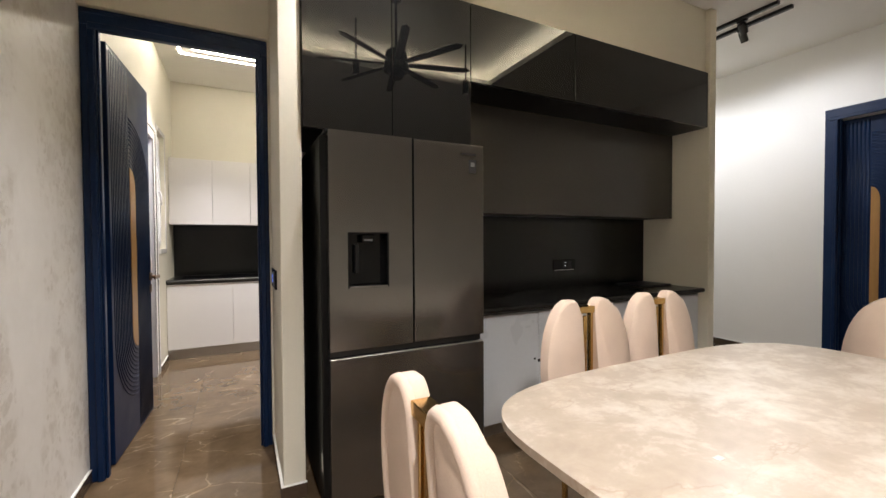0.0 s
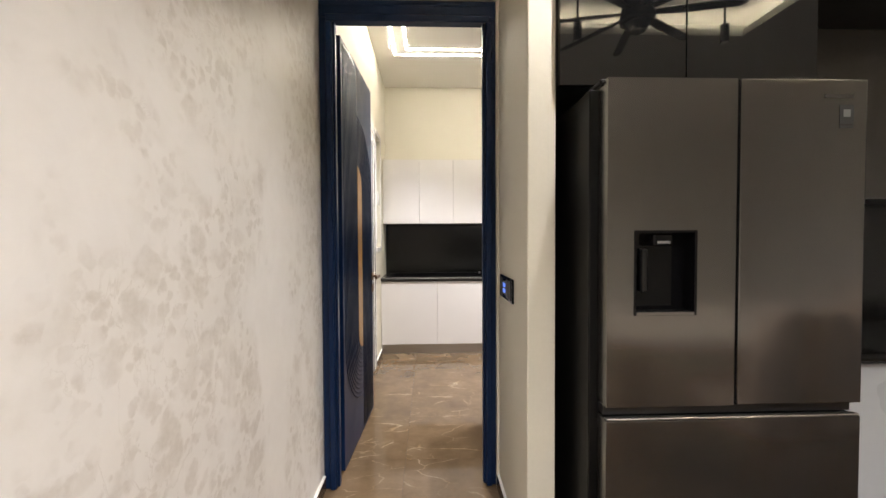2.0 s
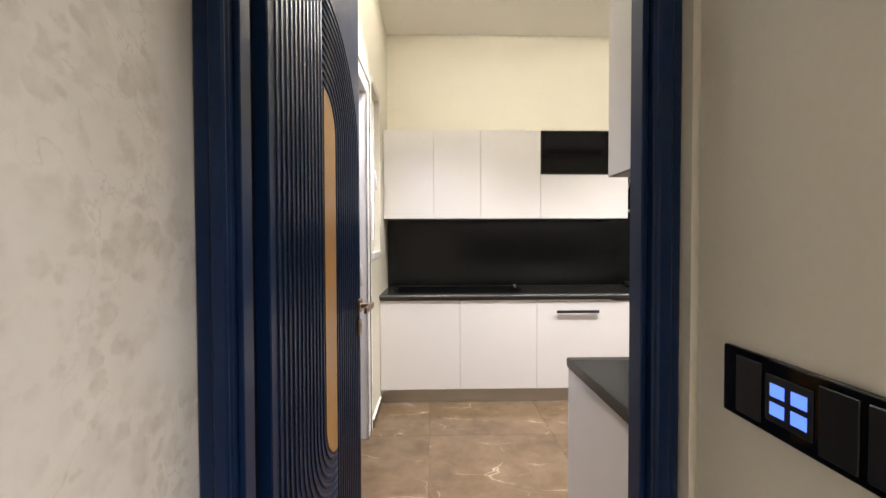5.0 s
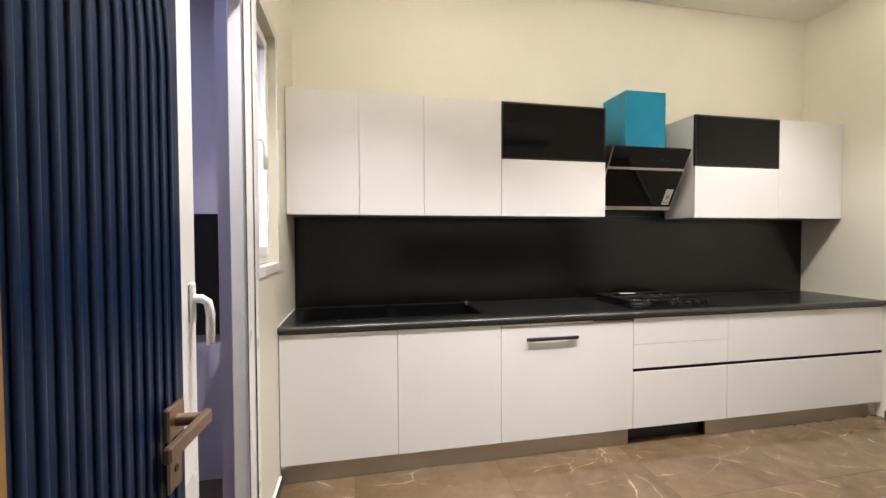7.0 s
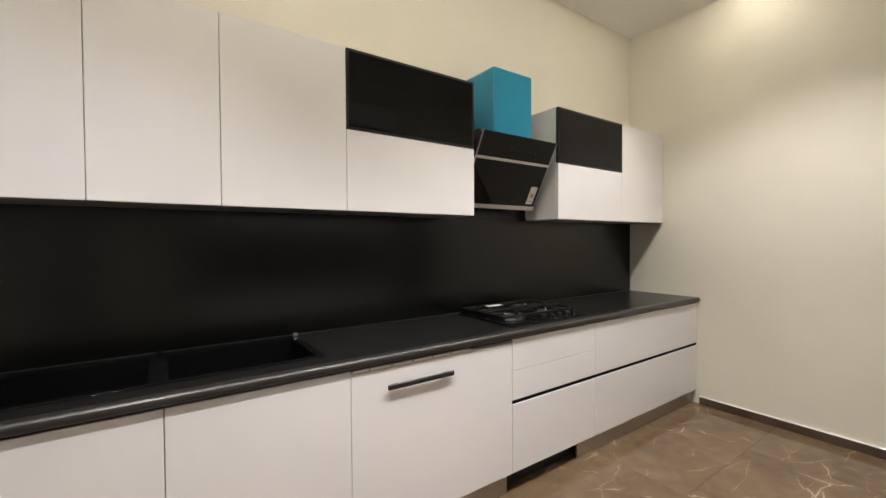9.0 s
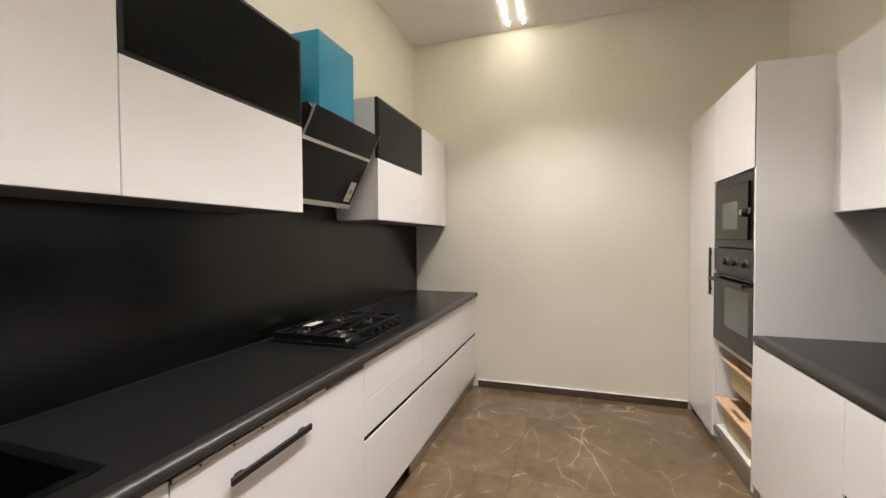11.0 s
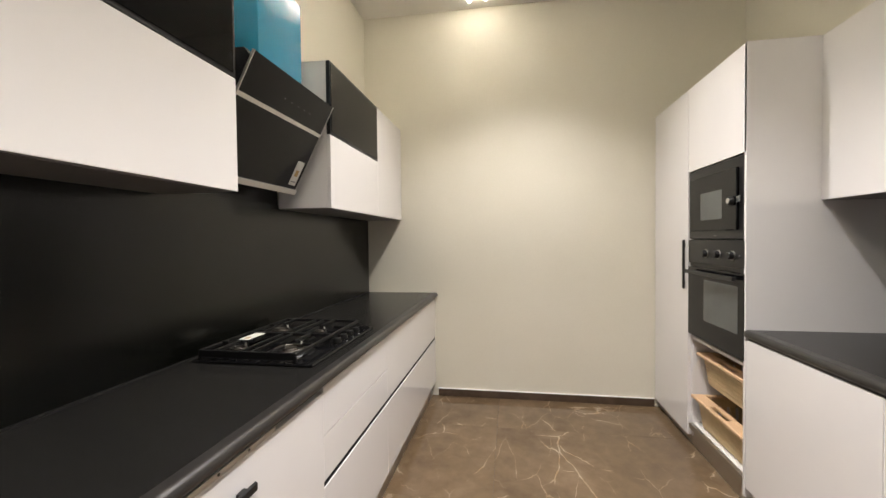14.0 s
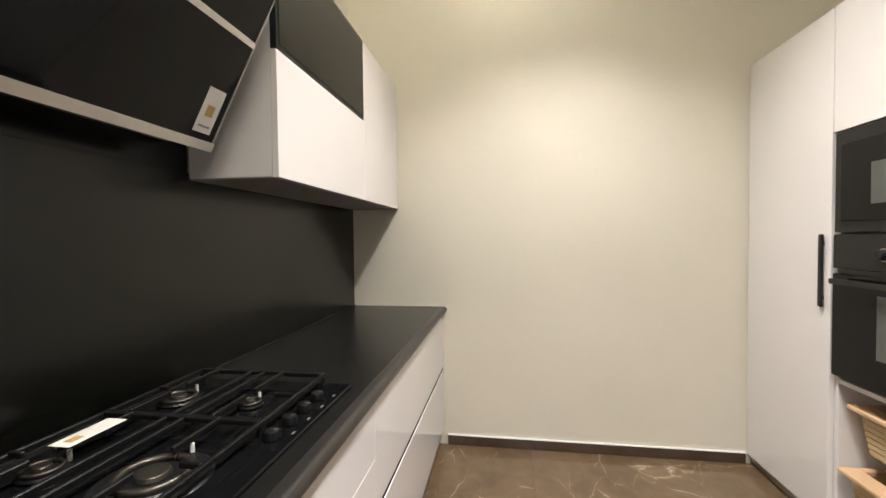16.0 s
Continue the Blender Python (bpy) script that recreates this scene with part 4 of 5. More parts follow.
# ---- blue panelled doors ----
def casing(name, m, width, height, label, jamb=0.062, group="navy doors"):
    """Door casing in its own frame: x across the opening from 0, y into the wall, z up; posed by m."""
    ob = thing(name, label, "door", (0, 0, 0), group, "structure")
    w, hgt = width, height
    for nm, x0, x1, s in (("jamb", 0.0, jamb, 1), ("jamb", w - 0.051, w, -1)):
        inner = x1 if s > 0 else x0
        post = part(nm, box(x0, x1, 0.0, 0.093, 0, hgt - 0.085, 0.004), NAVY, ob)
        xa, xb = sorted((inner - s * 0.030, inner - s * 0.002))
        part("moulding", box(xa, xb, -0.012, -0.0005, 0, hgt - 0.11, 0.004), NAVY, post)
        xa, xb = sorted((inner + s * 0.0005, inner + s * 0.012))
        part("door_stop", box(xa, xb, 0.02, 0.055, 0, hgt - 0.10, 0.002), NAVY, post)
    # near-black block paints the shade of the deep gap beside the hinges
    part("hinge_gap_shade", box(0.004, 0.046, 0.094, 0.138, 0, hgt - 0.1), SHADOWGAP, ob, "near-black block standing for the shaded gap beside the hinges")
    hd = part("head", box(0.0, w, 0.0, 0.093, hgt - 0.0845, hgt, 0.004), NAVY, ob)
    part("moulding", box(0.034, w - 0.034, -0.012, -0.0005, hgt - 0.109, hgt - 0.075, 0.004), NAVY, hd)
    part("moulding", box(0.002, w - 0.002, -0.006, -0.0005, hgt - 0.03, hgt - 0.012, 0.002), NAVY, hd)
    ob.matrix_basis = m
    return ob


def door_leaf(name, m, width, height, label, a, c, group="navy doors"):
    """A fluted leaf: x along the leaf from the hinge, face towards -y, thickness 0.04."""
    ob = thing(name, label, "door", (0, 0, 0), group, "structure")
    slab = part("leaf", box(0, width, 0, 0.04, 0.008, height, 0.003), NAVY, ob)
    ztop, zbot, bend = 1.718, 0.567, 0.125
    # inlay: straight sides, one corner rounded at each end
    n = 10
    pts = [(a, zbot + bend)]
    pts += [(c - (c - a) * math.cos(math.pi / 2 * k / n), zbot + bend - bend * math.sin(math.pi / 2 * k / n)) for k in range(1, n + 1)]
    pts += [(c, ztop - bend)]
    pts += [(a + (c - a) * math.cos(math.pi / 2 * k / n), ztop - bend + bend * math.sin(math.pi / 2 * k / n)) for k in range(1, n + 1)]
    part("inlay", prism(pts, "y", -0.0035, -0.0005), WALNUT, ob, "golden wood inlay strip")
    pitch = 0.0277

    def ridge(points):
        part("flute", sweep([(x, -0.0015, z) for x, z in points], pitch * 0.25, 6, normal=(0, -1, 0), flat=0.36), NAVY, slab, smooth=True)
    # hinge side: straight down, then round under the inlay
    k = 0
    while a - 0.018 - k * pitch > 0.04:
        d = 0.018 + k * pitch
        x = a - d
        rx, rz = (c - a) + d, bend + d * 0.95
        zc = zbot + bend
        line = [(x, height - 0.03), (x, 1.4), (x, 0.9)]
        for j in range(0, 9):
            t = math.pi / 2 * j / 8
            px, pz = c - rx * math.cos(t), zc - rz * math.sin(t)
            if px <= c:
                line.append((px, pz))
        ridge(line)
        k += 1
    # free side: straight up, then over the inlay
    k = 0
    while c + 0.018 + k * pitch < width - 0.03:
        d = 0.018 + k * pitch
        x = c + d
        rx, rz = (c - a) + d, bend + d * 0.95
        zc = ztop - bend
        line = [(x, 0.03), (x, 0.7), (x, 1.2)]
        for j in range(0, 9):
            t = math.pi / 2 * j / 8
            line.append((a + rx * math.cos(t), zc + rz * math.sin(t)))
        ridge(line)
        k += 1
    # lever handle
    hx, hz = width - 0.072, 0.998
    rose = part("handle_rose", box(hx - 0.027, hx + 0.027, -0.021, -0.0105, hz - 0.027, hz + 0.027, 0.003), BRONZE, ob, "square bronze handle rose")
    part("handle_neck", cyl(hx, hz, -0.062, -0.021, 0.010, seg=16, axis="y"), BRONZE, rose)
    part("handle_lever", box(hx - 0.125, hx + 0.014, -0.070, -0.058, hz - 0.012, hz + 0.012, 0.003), BRONZE, rose, "flat bronze lever")
    esc = part("key_plate", box(hx - 0.022, hx + 0.022, -0.018, -0.0105, hz - 0.115, hz - 0.055, 0.003), BRONZE, ob, "bronze key plate")
    part("keyhole", cyl(hx, hz - 0.08, -0.0195, -0.018, 0.006, seg=12, axis="y"), GAP, esc)
    part("lock_edge", box(width + 0.0003, width + 0.002, 0.008, 0.032, 0.93, 1.15), BRONZE, ob)
    ob.matrix_basis = m
    return ob


casing("door_frame", pose(PX + 0.002, -2.952, 0.0), 0.874, 2.448, "navy lacquered kitchen door casing")
# the kitchen leaf stands open against the west wall; its fluted face looks east
door_leaf("door_1", pose(0.036, -2.807, 0.0, 0, 0, 87.1), 0.834, 2.345, "open navy fluted door with a golden wood inlay", 0.363, 0.477)
# the dining room's own navy door, closed
casing("door_frame", pose(5.742, D3Y1 + 0.062, 0.0, 0, 0, -90), 0.994, 2.475, "navy lacquered dining door casing", 0.10)
door_leaf("door_2", pose(5.835, D3Y1 - 0.004, 0.0, 0, 0, -90), 0.862, 2.36, "closed navy fluted door with a golden wood inlay", 0.235, 0.295)

# light switch panel on the passage side of the partition
sw = thing("switch_panel", "black glass switch panel with blue lit display", "switch", (0.848, -3.2, 1.045))
part("plate", box(0.838, 0.8475, -3.336, -3.06, 0.995, 1.098, 0.002), GLASSBLACK, sw)
for y0 in (-3.32, -3.265, -3.135):
    part("switch", box(0.8355, 0.8378, y0, y0 + 0.046, 1.005, 1.088, 0.001), BLACKMETAL, sw)
disp = part("display", box(0.8362, 0.8378, -3.212, -3.142, 1.015, 1.078, 0.001), BLACKMETAL, sw)
for i in range(2):
    for j in range(2):
        part("lit_mark", box(0.8352, 0.8360, -3.205 + i * 0.032, -3.183 + i * 0.032, 1.025 + j * 0.025, 1.042 + j * 0.025), BLUELED, disp)

# ---- white door and window in the west wall ----
def upvc_frame(ob, y0, y1, z0, z1, w, x0, x1, name="frame_bar", sill=True):
    for a in ((y0, y0 + w, z0, z1), (y1 - w, y1, z0, z1), (y0 + w, y1 - w, z1 - w, z1)) + (((y0 + w, y1 - w, z0, z0 + w),) if sill else ()):
        part(name, box(x0, x1, a[0] + 0.0004, a[1] - 0.0004, a[2] + 0.0004, a[3] - 0.0004, 0.003), UPVC, ob)


win = thing("window_1", "narrow white casement window with a white lever", "window", (WX, -0.78, WIN_Z0), kind="structure")
for a in ((WIN_Y0 - 0.043, WIN_Y0, WIN_Z0 - 0.045, WIN_Z1 + 0.04), (WIN_Y1, WIN_Y1 + 0.045, WIN_Z0 - 0.045, WIN_Z1 + 0.04), (WIN_Y0, WIN_Y1, WIN_Z1, WIN_Z1 + 0.04), (WIN_Y0, WIN_Y1, WIN_Z0 - 0.045, WIN_Z0)):
    part("architrave", box(WX + 0.0005, WX + 0.005, *a, 0.002), UPVC, win)
upvc_frame(win, WIN_Y0 + 0.001, WIN_Y1 - 0.001, WIN_Z0 + 0.001, WIN_Z1 - 0.001, 0.036, WX - 0.125, WX - 0.045)
sash = part("sash", box(WX - 0.075, WX - 0.030, WIN_Y0 + 0.038, WIN_Y0 + 0.086, WIN_Z0 + 0.038, WIN_Z1 - 0.038, 0.003), UPVC, win)
part("sash_bar", box(WX - 0.075, WX - 0.030, WIN_Y1 - 0.086, WIN_Y1 - 0.038, WIN_Z0 + 0.038, WIN_Z1 - 0.038, 0.003), UPVC, win)
part("sash_bar", box(WX - 0.075, WX - 0.030, WIN_Y0 + 0.087, WIN_Y1 - 0.087, WIN_Z0 + 0.038, WIN_Z0 + 0.086, 0.003), UPVC, win)
part("sash_bar", box(WX - 0.075, WX - 0.030, WIN_Y0 + 0.087, WIN_Y1 - 0.087, WIN_Z1 - 0.086, WIN_Z1 - 0.038, 0.003), UPVC, win)
g = part("pane", box(WX - 0.056, WX - 0.050, WIN_Y0 + 0.084, WIN_Y1 - 0.084, WIN_Z0 + 0.084, WIN_Z1 - 0.084), GLASS, win)
g.visible_shadow = False
hz = 1.72
hr = part("handle_base", box(WX - 0.0295, WX - 0.020, WIN_Y0 + 0.05, WIN_Y0 + 0.074, hz - 0.03, hz + 0.03, 0.003), UPVC, win)
part("handle_lever", sweep([(WX - 0.022, WIN_Y0 + 0.062, hz + 0.01), (WX + 0.012, WIN_Y0 + 0.062, hz + 0.008), (WX + 0.020, WIN_Y0 + 0.062, hz - 0.03), (WX + 0.020, WIN_Y0 + 0.062, hz - 0.12)], 0.009, 8), UPVC, hr, smooth=True)

dr = thing("door_3", "white glazed utility door standing slightly ajar", "door", (WX, -1.7, 0), kind="structure")
for a in ((DOOR_Y1 - 0.100, DOOR_Y1 - 0.001), (DOOR_Y0 + 0.001, DOOR_Y0 + 0.105)):
    part("frame_post", box(WX - 0.060, WX - 0.002, a[0], a[1], 0, DOOR_Z - 0.002, 0.004), UPVC, dr)
part("frame_head", box(WX - 0.060, WX - 0.002, DOOR_Y0 + 0.106, DOOR_Y1 - 0.101, DOOR_Z - 0.085, DOOR_Z - 0.002, 0.004), UPVC, dr)
part("gasket", box(WX - 0.0018, WX + 0.001, DOOR_Y1 - 0.106, DOOR_Y1 - 0.1005, 0, DOOR_Z - 0.085), RUBBER, dr)
for a in ((DOOR_Y1 + 0.004, DOOR_Y1 + 0.046, 0, DOOR_Z + 0.045), (DOOR_Y0 - 0.045, DOOR_Y0, 0, DOOR_Z + 0.045), (DOOR_Y0 + 0.0005, DOOR_Y1 + 0.0035, DOOR_Z + 0.002, DOOR_Z + 0.045)):
    part("architrave", box(WX + 0.0005, WX + 0.005, *a, 0.002), UPVC, dr)
part("gasket", box(WX + 0.0005, WX + 0.004, DOOR_Y1 - 0.001, DOOR_Y1 + 0.0035, 0, DOOR_Z), RUBBER, dr)
# the leaf, hinged on its far side and folded part way along the opening
LY0, LY1, LX = DOOR_Y0 + 0.108, -1.655, WX - 0.045
def leafbox(y0, y1, z0, z1, x0=0.0, x1=0.055, bev=0.004):
    return box(LX + x0, LX + x1, y0, y1, z0, z1, bev)
lf = part("leaf", leafbox(LY1 - 0.09, LY1, 0.012, DOOR_Z - 0.09), UPVC, dr)
part("stile", leafbox(LY0, LY0 + 0.085, 0.012, DOOR_Z - 0.09), UPVC, lf)
for z0, z1 in ((0.012, 0.11), (1.09, 1.185), (DOOR_Z - 0.18, DOOR_Z - 0.09)):
    part("rail", leafbox(LY0 + 0.086, LY1 - 0.091, z0, z1), UPVC, lf)
part("lower_panel", leafbox(LY0 + 0.086, LY1 - 0.091, 0.111, 1.089, 0.018, 0.040, 0.001), UPVC, lf)
g = part("pane", leafbox(LY0 + 0.086, LY1 - 0.091, 1.186, DOOR_Z - 0.181, 0.024, 0.030, 0), GLASS, lf)
g.visible_shadow = False
hb = part("handle_base", box(LX + 0.0555, LX + 0.064, LY1 - 0.048, LY1 - 0.020, 1.09, 1.19, 0.004), UPVC, lf)
part("handle_lever", sweep([(LX + 0.064, LY1 - 0.034, 1.150), (LX + 0.080, LY1 - 0.034, 1.150), (LX + 0.093, LY1 - 0.03, 1.140), (LX + 0.097, LY1 - 0.026, 1.11), (LX + 0.096, LY1 - 0.026, 1.035)], 0.011, 8), UPVC, hb, smooth=True)

# utility space beyond the white door
UXW = -1.75
b = box(UXW - 0.1, UXW, -2.9, 0.4, 0, 2.75)
box(UXW, WX - 0.13, -0.42, -0.32, 0, 2.75, bm=b)
box(UXW, WX - 0.13, -3.0, -2.9, 0, 2.75, bm=b)
solid("wall_utility", b, LAVENDER, "lavender-lit painted wall of the utility space", "wall", kind="structure")
solid("ceiling_utility", box(UXW - 0.1, WX - 0.131, -3.0, 0.4, 2.75, 2.85), LAVENDER, "pale ceiling of the utility space", "ceiling", kind="structure")
solid("stone_panel", box(UXW + 0.002, WX - 0.132, -0.442, -0.421, 0.79, 1.43, 0.002), STONE, "black stone splash panel on the utility wall", "panel")
solid("door_reveal", box(WX - 0.129, WX - 0.0605, DOOR_Y1 - 0.006, DOOR_Y1 - 0.0005, 0, DOOR_Z - 0.01), LAVENDER, "lavender painted reveal of the utility door", "trim", kind="structure")
# unseen tube, added as a source for the utility light
tl = thing("tube_light", "assumed slim cool white tube on the utility ceiling", "ceiling light", (-0.95, -1.4, 2.75))
part("tube", cyl(-1.4, 2.70, -1.4, -0.5, 0.014, seg=12, axis="x"), TUBE, tl)
part("holder", box(-1.42, -0.48, -1.425, -1.375, 2.718, 2.7495, 0.003), UPVC, tl)

# ---- dining niche ----
NB = SY - 0.12              # back of the niche
NX0, NX1 = 0.952, 4.138
NF = -3.585                 # front plane


def black_unit(x0, x1, z0, z1, label):
    ob = thing("niche_cabinet", label, "cabinet", ((x0 + x1) / 2, NF, z0), "niche wall cabinets")
    part("carcass", box(x0 + 0.001, x1 - 0.001, NF + 0.02, NB - 0.003, z0, z1), BLACKMETAL, ob)
    part("door", box(x0 + 0.002, x1 - 0.002, NF, NF + 0.019, z0 + 0.001, z1 - 0.001, 0.0012), MIRRORBLACK, ob, "mirror-gloss black door")
    return ob


for x0, x1 in ((NX0, 1.405), (1.405, 1.882)):
    black_unit(x0, x1, 1.80, 2.614, "mirror-gloss black cabinet above the refrigerator")
for x0, x1 in ((1.882, 2.685), (2.685, NX1)):
    black_unit(x0, x1, 2.166, 2.614, "mirror-gloss black high wall cabinet")
x0, x1 = 1.90, NX1
ob = thing("niche_cabinet", "satin dark grey wall cabinet above the sideboard", "cabinet", ((x0 + x1) / 2, -3.24, 1.42), "niche wall cabinets")
part("carcass", box(x0 + 0.001, x1 - 0.001, -3.26, NB - 0.003, 1.434, 2.164), BLACKMETAL, ob)
part("door", box(x0 + 0.001, x1 - 0.001, -3.28, -3.261, 1.432, 2.164, 0.0006), SMOKE, ob)
sp = thing("splashback", "black stone splashback of the dining sideboard", "splashback", (3.0, NB, 0.84), kind="structure")
part("panel", box(1.88, NX1, NB - 0.014, NB - 0.001, 0.838, 1.44), SPLASH, sp)
socket_plate("socket_plate", "black glass socket plate with lit indicators", 3.14, NB - 0.014, 1.035, -1)
solid("worktop", prism(nose(-3.575, NB - 0.002, 0.838, 0.036), "x", 1.86, NX1), STONE, "black granite sideboard worktop with rounded edge", "worktop")
for i, (x0, x1) in enumerate(((1.865, 2.428), (2.428, 3.25), (3.25, NX1))):
    ob = thing("sideboard", "pale grey sideboard cabinet under the black worktop", "cabinet", ((x0 + x1) / 2, -3.52, 0), "sideboard cabinets")
    part("carcass", box(x0 + 0.001, x1 - 0.001, -3.50, NB - 0.003, 0.10, 0.80), CARCASS, ob)
    if i == 1:
        for z0, z1 in ((0.10, 0.443), (0.463, 0.618), (0.618, 0.783)):
            part("drawer_front", box(x0 + 0.002, x1 - 0.002, -3.52, -3.501, z0 + 0.0015, z1 - 0.0015, 0.001), GREYLAM, ob)
        part("grip_profile", box(x0 + 0.004, x1 - 0.004, -3.515, -3.503, 0.442, 0.464), SHADOWGAP, ob, "black recessed grip channel")
    else:
        part("door", box(x0 + 0.002, x1 - 0.002, -3.52, -3.501, 0.10, 0.783, 0.001), GREYLAM, ob)
        part("keyhole", cyl(x1 - 0.03 if i == 0 else x0 + 0.03, 0.47, -3.523, -3.52, 0.008, seg=10, axis="y"), BLACKMETAL, ob)
    part("plinth", box(x0 + 0.002, x1 - 0.002, -3.46, -3.445, 0.002, 0.098), STEEL, ob)
# black strip for the shade below the sideboard top
solid("shadow_channel", box(1.868, NX1 - 0.002, -3.515, -3.503, 0.784, 0.801), GAP, "black shadow channel under the sideboard top", "trim", kind="structure")

solid("serving_tray", box(3.72, 4.11, -3.30, -3.02, 0.8385, 0.852, 0.004), BLACKMETAL, "flat dark tray lying on the sideboard", "tray")


def refrigerator():
    x0, x1, yf = 1.030, 1.830, -3.80
    ob = thing("refrigerator", "black stainless French-door refrigerator with water dispenser", "refrigerator", (1.43, -3.4, 0))
    part("cabinet", box(1.005, 1.835, yf + 0.075, -3.0, 0.03, 1.735, 0.004), FRIDGESIDE, ob)
    part("hinge_cover", box(1.02, 1.12, yf + 0.03, yf + 0.16, 1.736, 1.752, 0.004), FRIDGESIDE, ob)
    part("hinge_cover", box(1.74, 1.83, yf + 0.03, yf + 0.16, 1.736, 1.752, 0.004), FRIDGESIDE, ob)
    part("side_label", box(1.0035, 1.0048, -3.722, -3.692, 0.18, 0.262), PAPERTAG, ob, "small white paper label on the side")
    zm = 0.735
    # left door, built round the dispenser opening
    dx0, dx1, dz0, dz1 = 1.118, 1.300, 1.040, 1.285
    l0, l1 = x0, 1.4255
    d = box(l0, dx0, yf, yf + 0.07, zm + 0.02, 1.745)
    box(dx1, l1, yf, yf + 0.07, zm + 0.02, 1.745, bm=d)
    box(dx0, dx1, yf, yf + 0.07, zm + 0.02, dz0, bm=d)
    box(dx0, dx1, yf, yf + 0.07, dz1, 1.745, bm=d)
    bmesh.ops.remove_doubles(d, verts=d.verts[:], dist=1e-5)
    left = part("door", d, FRIDGE, ob)
    part("door", box(1.4355, x1, yf, yf + 0.07, zm + 0.02, 1.745, 0.004, seg=2), FRIDGE, ob)
    part("freezer_drawer", box(x0, x1, yf, yf + 0.07, 0.05, zm - 0.022, 0.004, seg=2), FRIDGE, ob)
    part("drawer_lip", box(x0 + 0.002, x1 - 0.002, yf - 0.001, yf + 0.02, zm - 0.021, zm - 0.015, 0.002), STEEL, ob, "bright steel drawer lip")
    part("grip_recess", box(x0 + 0.004, x1 - 0.004, yf + 0.03, yf + 0.069, zm - 0.014, zm + 0.0195), GAP, ob)
    part("centre_gap", box(1.4258, 1.4352, yf + 0.035, yf + 0.069, zm + 0.02, 1.744), SHADOWGAP, ob)
    for fx in (1.06, 1.78):
        part("foot", cyl(fx, -3.65, 0.0, 0.03, 0.022, seg=14), RUBBER, ob)
    # dispenser
    part("dispenser_well", box(dx0 + 0.001, dx1 - 0.001, yf + 0.058, yf + 0.069, dz0 + 0.001, dz1 - 0.001), GLASSBLACK, left, "black water dispenser recess")
    fr = box(dx0 - 0.006, dx0 + 0.002, yf - 0.002, yf + 0.058, dz0 - 0.006, dz1 + 0.006, 0.001)
    box(dx1 - 0.002, dx1 + 0.006, yf - 0.002, yf + 0.058, dz0 - 0.006, dz1 + 0.006, 0.001, bm=fr)
    box(dx0 + 0.002, dx1 - 0.002, yf - 0.002, yf + 0.058, dz1 - 0.002, dz1 + 0.006, 0.001, bm=fr)
    part("dispenser_frame", fr, GLASSBLACK, left)
    part("drip_tray", box(dx0 + 0.002, dx1 - 0.002, yf - 0.003, yf + 0.057, dz0 - 0.006, dz0 + 0.004, 0.001), FRIDGE, left, "dark steel drip tray")
    part("nozzle_block", box(1.18, 1.24, yf + 0.012, yf + 0.057, dz1 - 0.042, dz1 - 0.004, 0.004), GLASSBLACK, left, "dark nozzle block")
    part("nozzle_mark", box(1.19, 1.23, yf + 0.011, yf + 0.0118, dz1 - 0.034, dz1 - 0.026), PRINT, left)
    part("paddle", box(1.15, 1.172, yf + 0.03, yf + 0.05, dz0 + 0.06, dz1 - 0.05, 0.004), BLACKMETAL, left)
    part("name_plate", box(1.695, 1.785, yf - 0.0012, yf - 0.0002, 1.688, 1.700), SMOKE, ob, "small dull grey name plate")
    st = part("badge", box(1.742, 1.786, yf - 0.0012, yf - 0.0002, 1.598, 1.668), RUBBER, ob, "small dark feature badge with a pale icon")
    part("badge_print", box(1.742, 1.786, yf - 0.0018, yf - 0.0013, 1.606, 1.610), SMOKE, st)
    part("badge_print", box(1.753, 1.775, yf - 0.0018, yf - 0.0013, 1.632, 1.654), PRINT, st)


refrigerator()

# ---- dining table and chairs ----
tb = thing("dining_table", "beige marble dining table with broad rounded ends", "table", (2.12, -4.965, 0))
out = []
tx, ty, hx, hy = 2.155, -4.975, 0.865, 0.465
for k in range(72):
    t = 2 * math.pi * k / 72
    ex = 0.52
    out.append((tx + hx * math.copysign(abs(math.cos(t)) ** ex, math.cos(t)), ty + hy * math.copysign(abs(math.sin(t)) ** (ex * 1.05), math.sin(t))))
own = prism(out, "z", 0.738, 0.760)
bmesh.ops.bevel(own, geom=[e for e in own.edges if abs(e.verts[0].co.z - e.verts[1].co.z) < 1e-6], offset=0.005, segments=2, profile=0.5, affect="EDGES")
part("tabletop", own, TABLETOP, tb, "beige marble top with pale clouds and fine cracks")
part("apron", box(1.55, 2.69, -5.16, -4.77, 0.69, 0.7375, 0.01), GOLD, tb)
for lx in (1.70, 2.54):
    part("pedestal", cyl(lx, -4.965, 0.02, 0.69, 0.12, 0.09, 28), GOLD, tb)
    part("foot_plate", cyl(lx, -4.965, 0.0, 0.0195, 0.21, seg=36, bevel=0.004), GOLD, tb)
solid("paper_scrap", box(1.625, 1.65, -5.103, -5.087, 0.7604, 0.7612), PAPERTAG, "tiny cream paper scrap on the table", "paper")


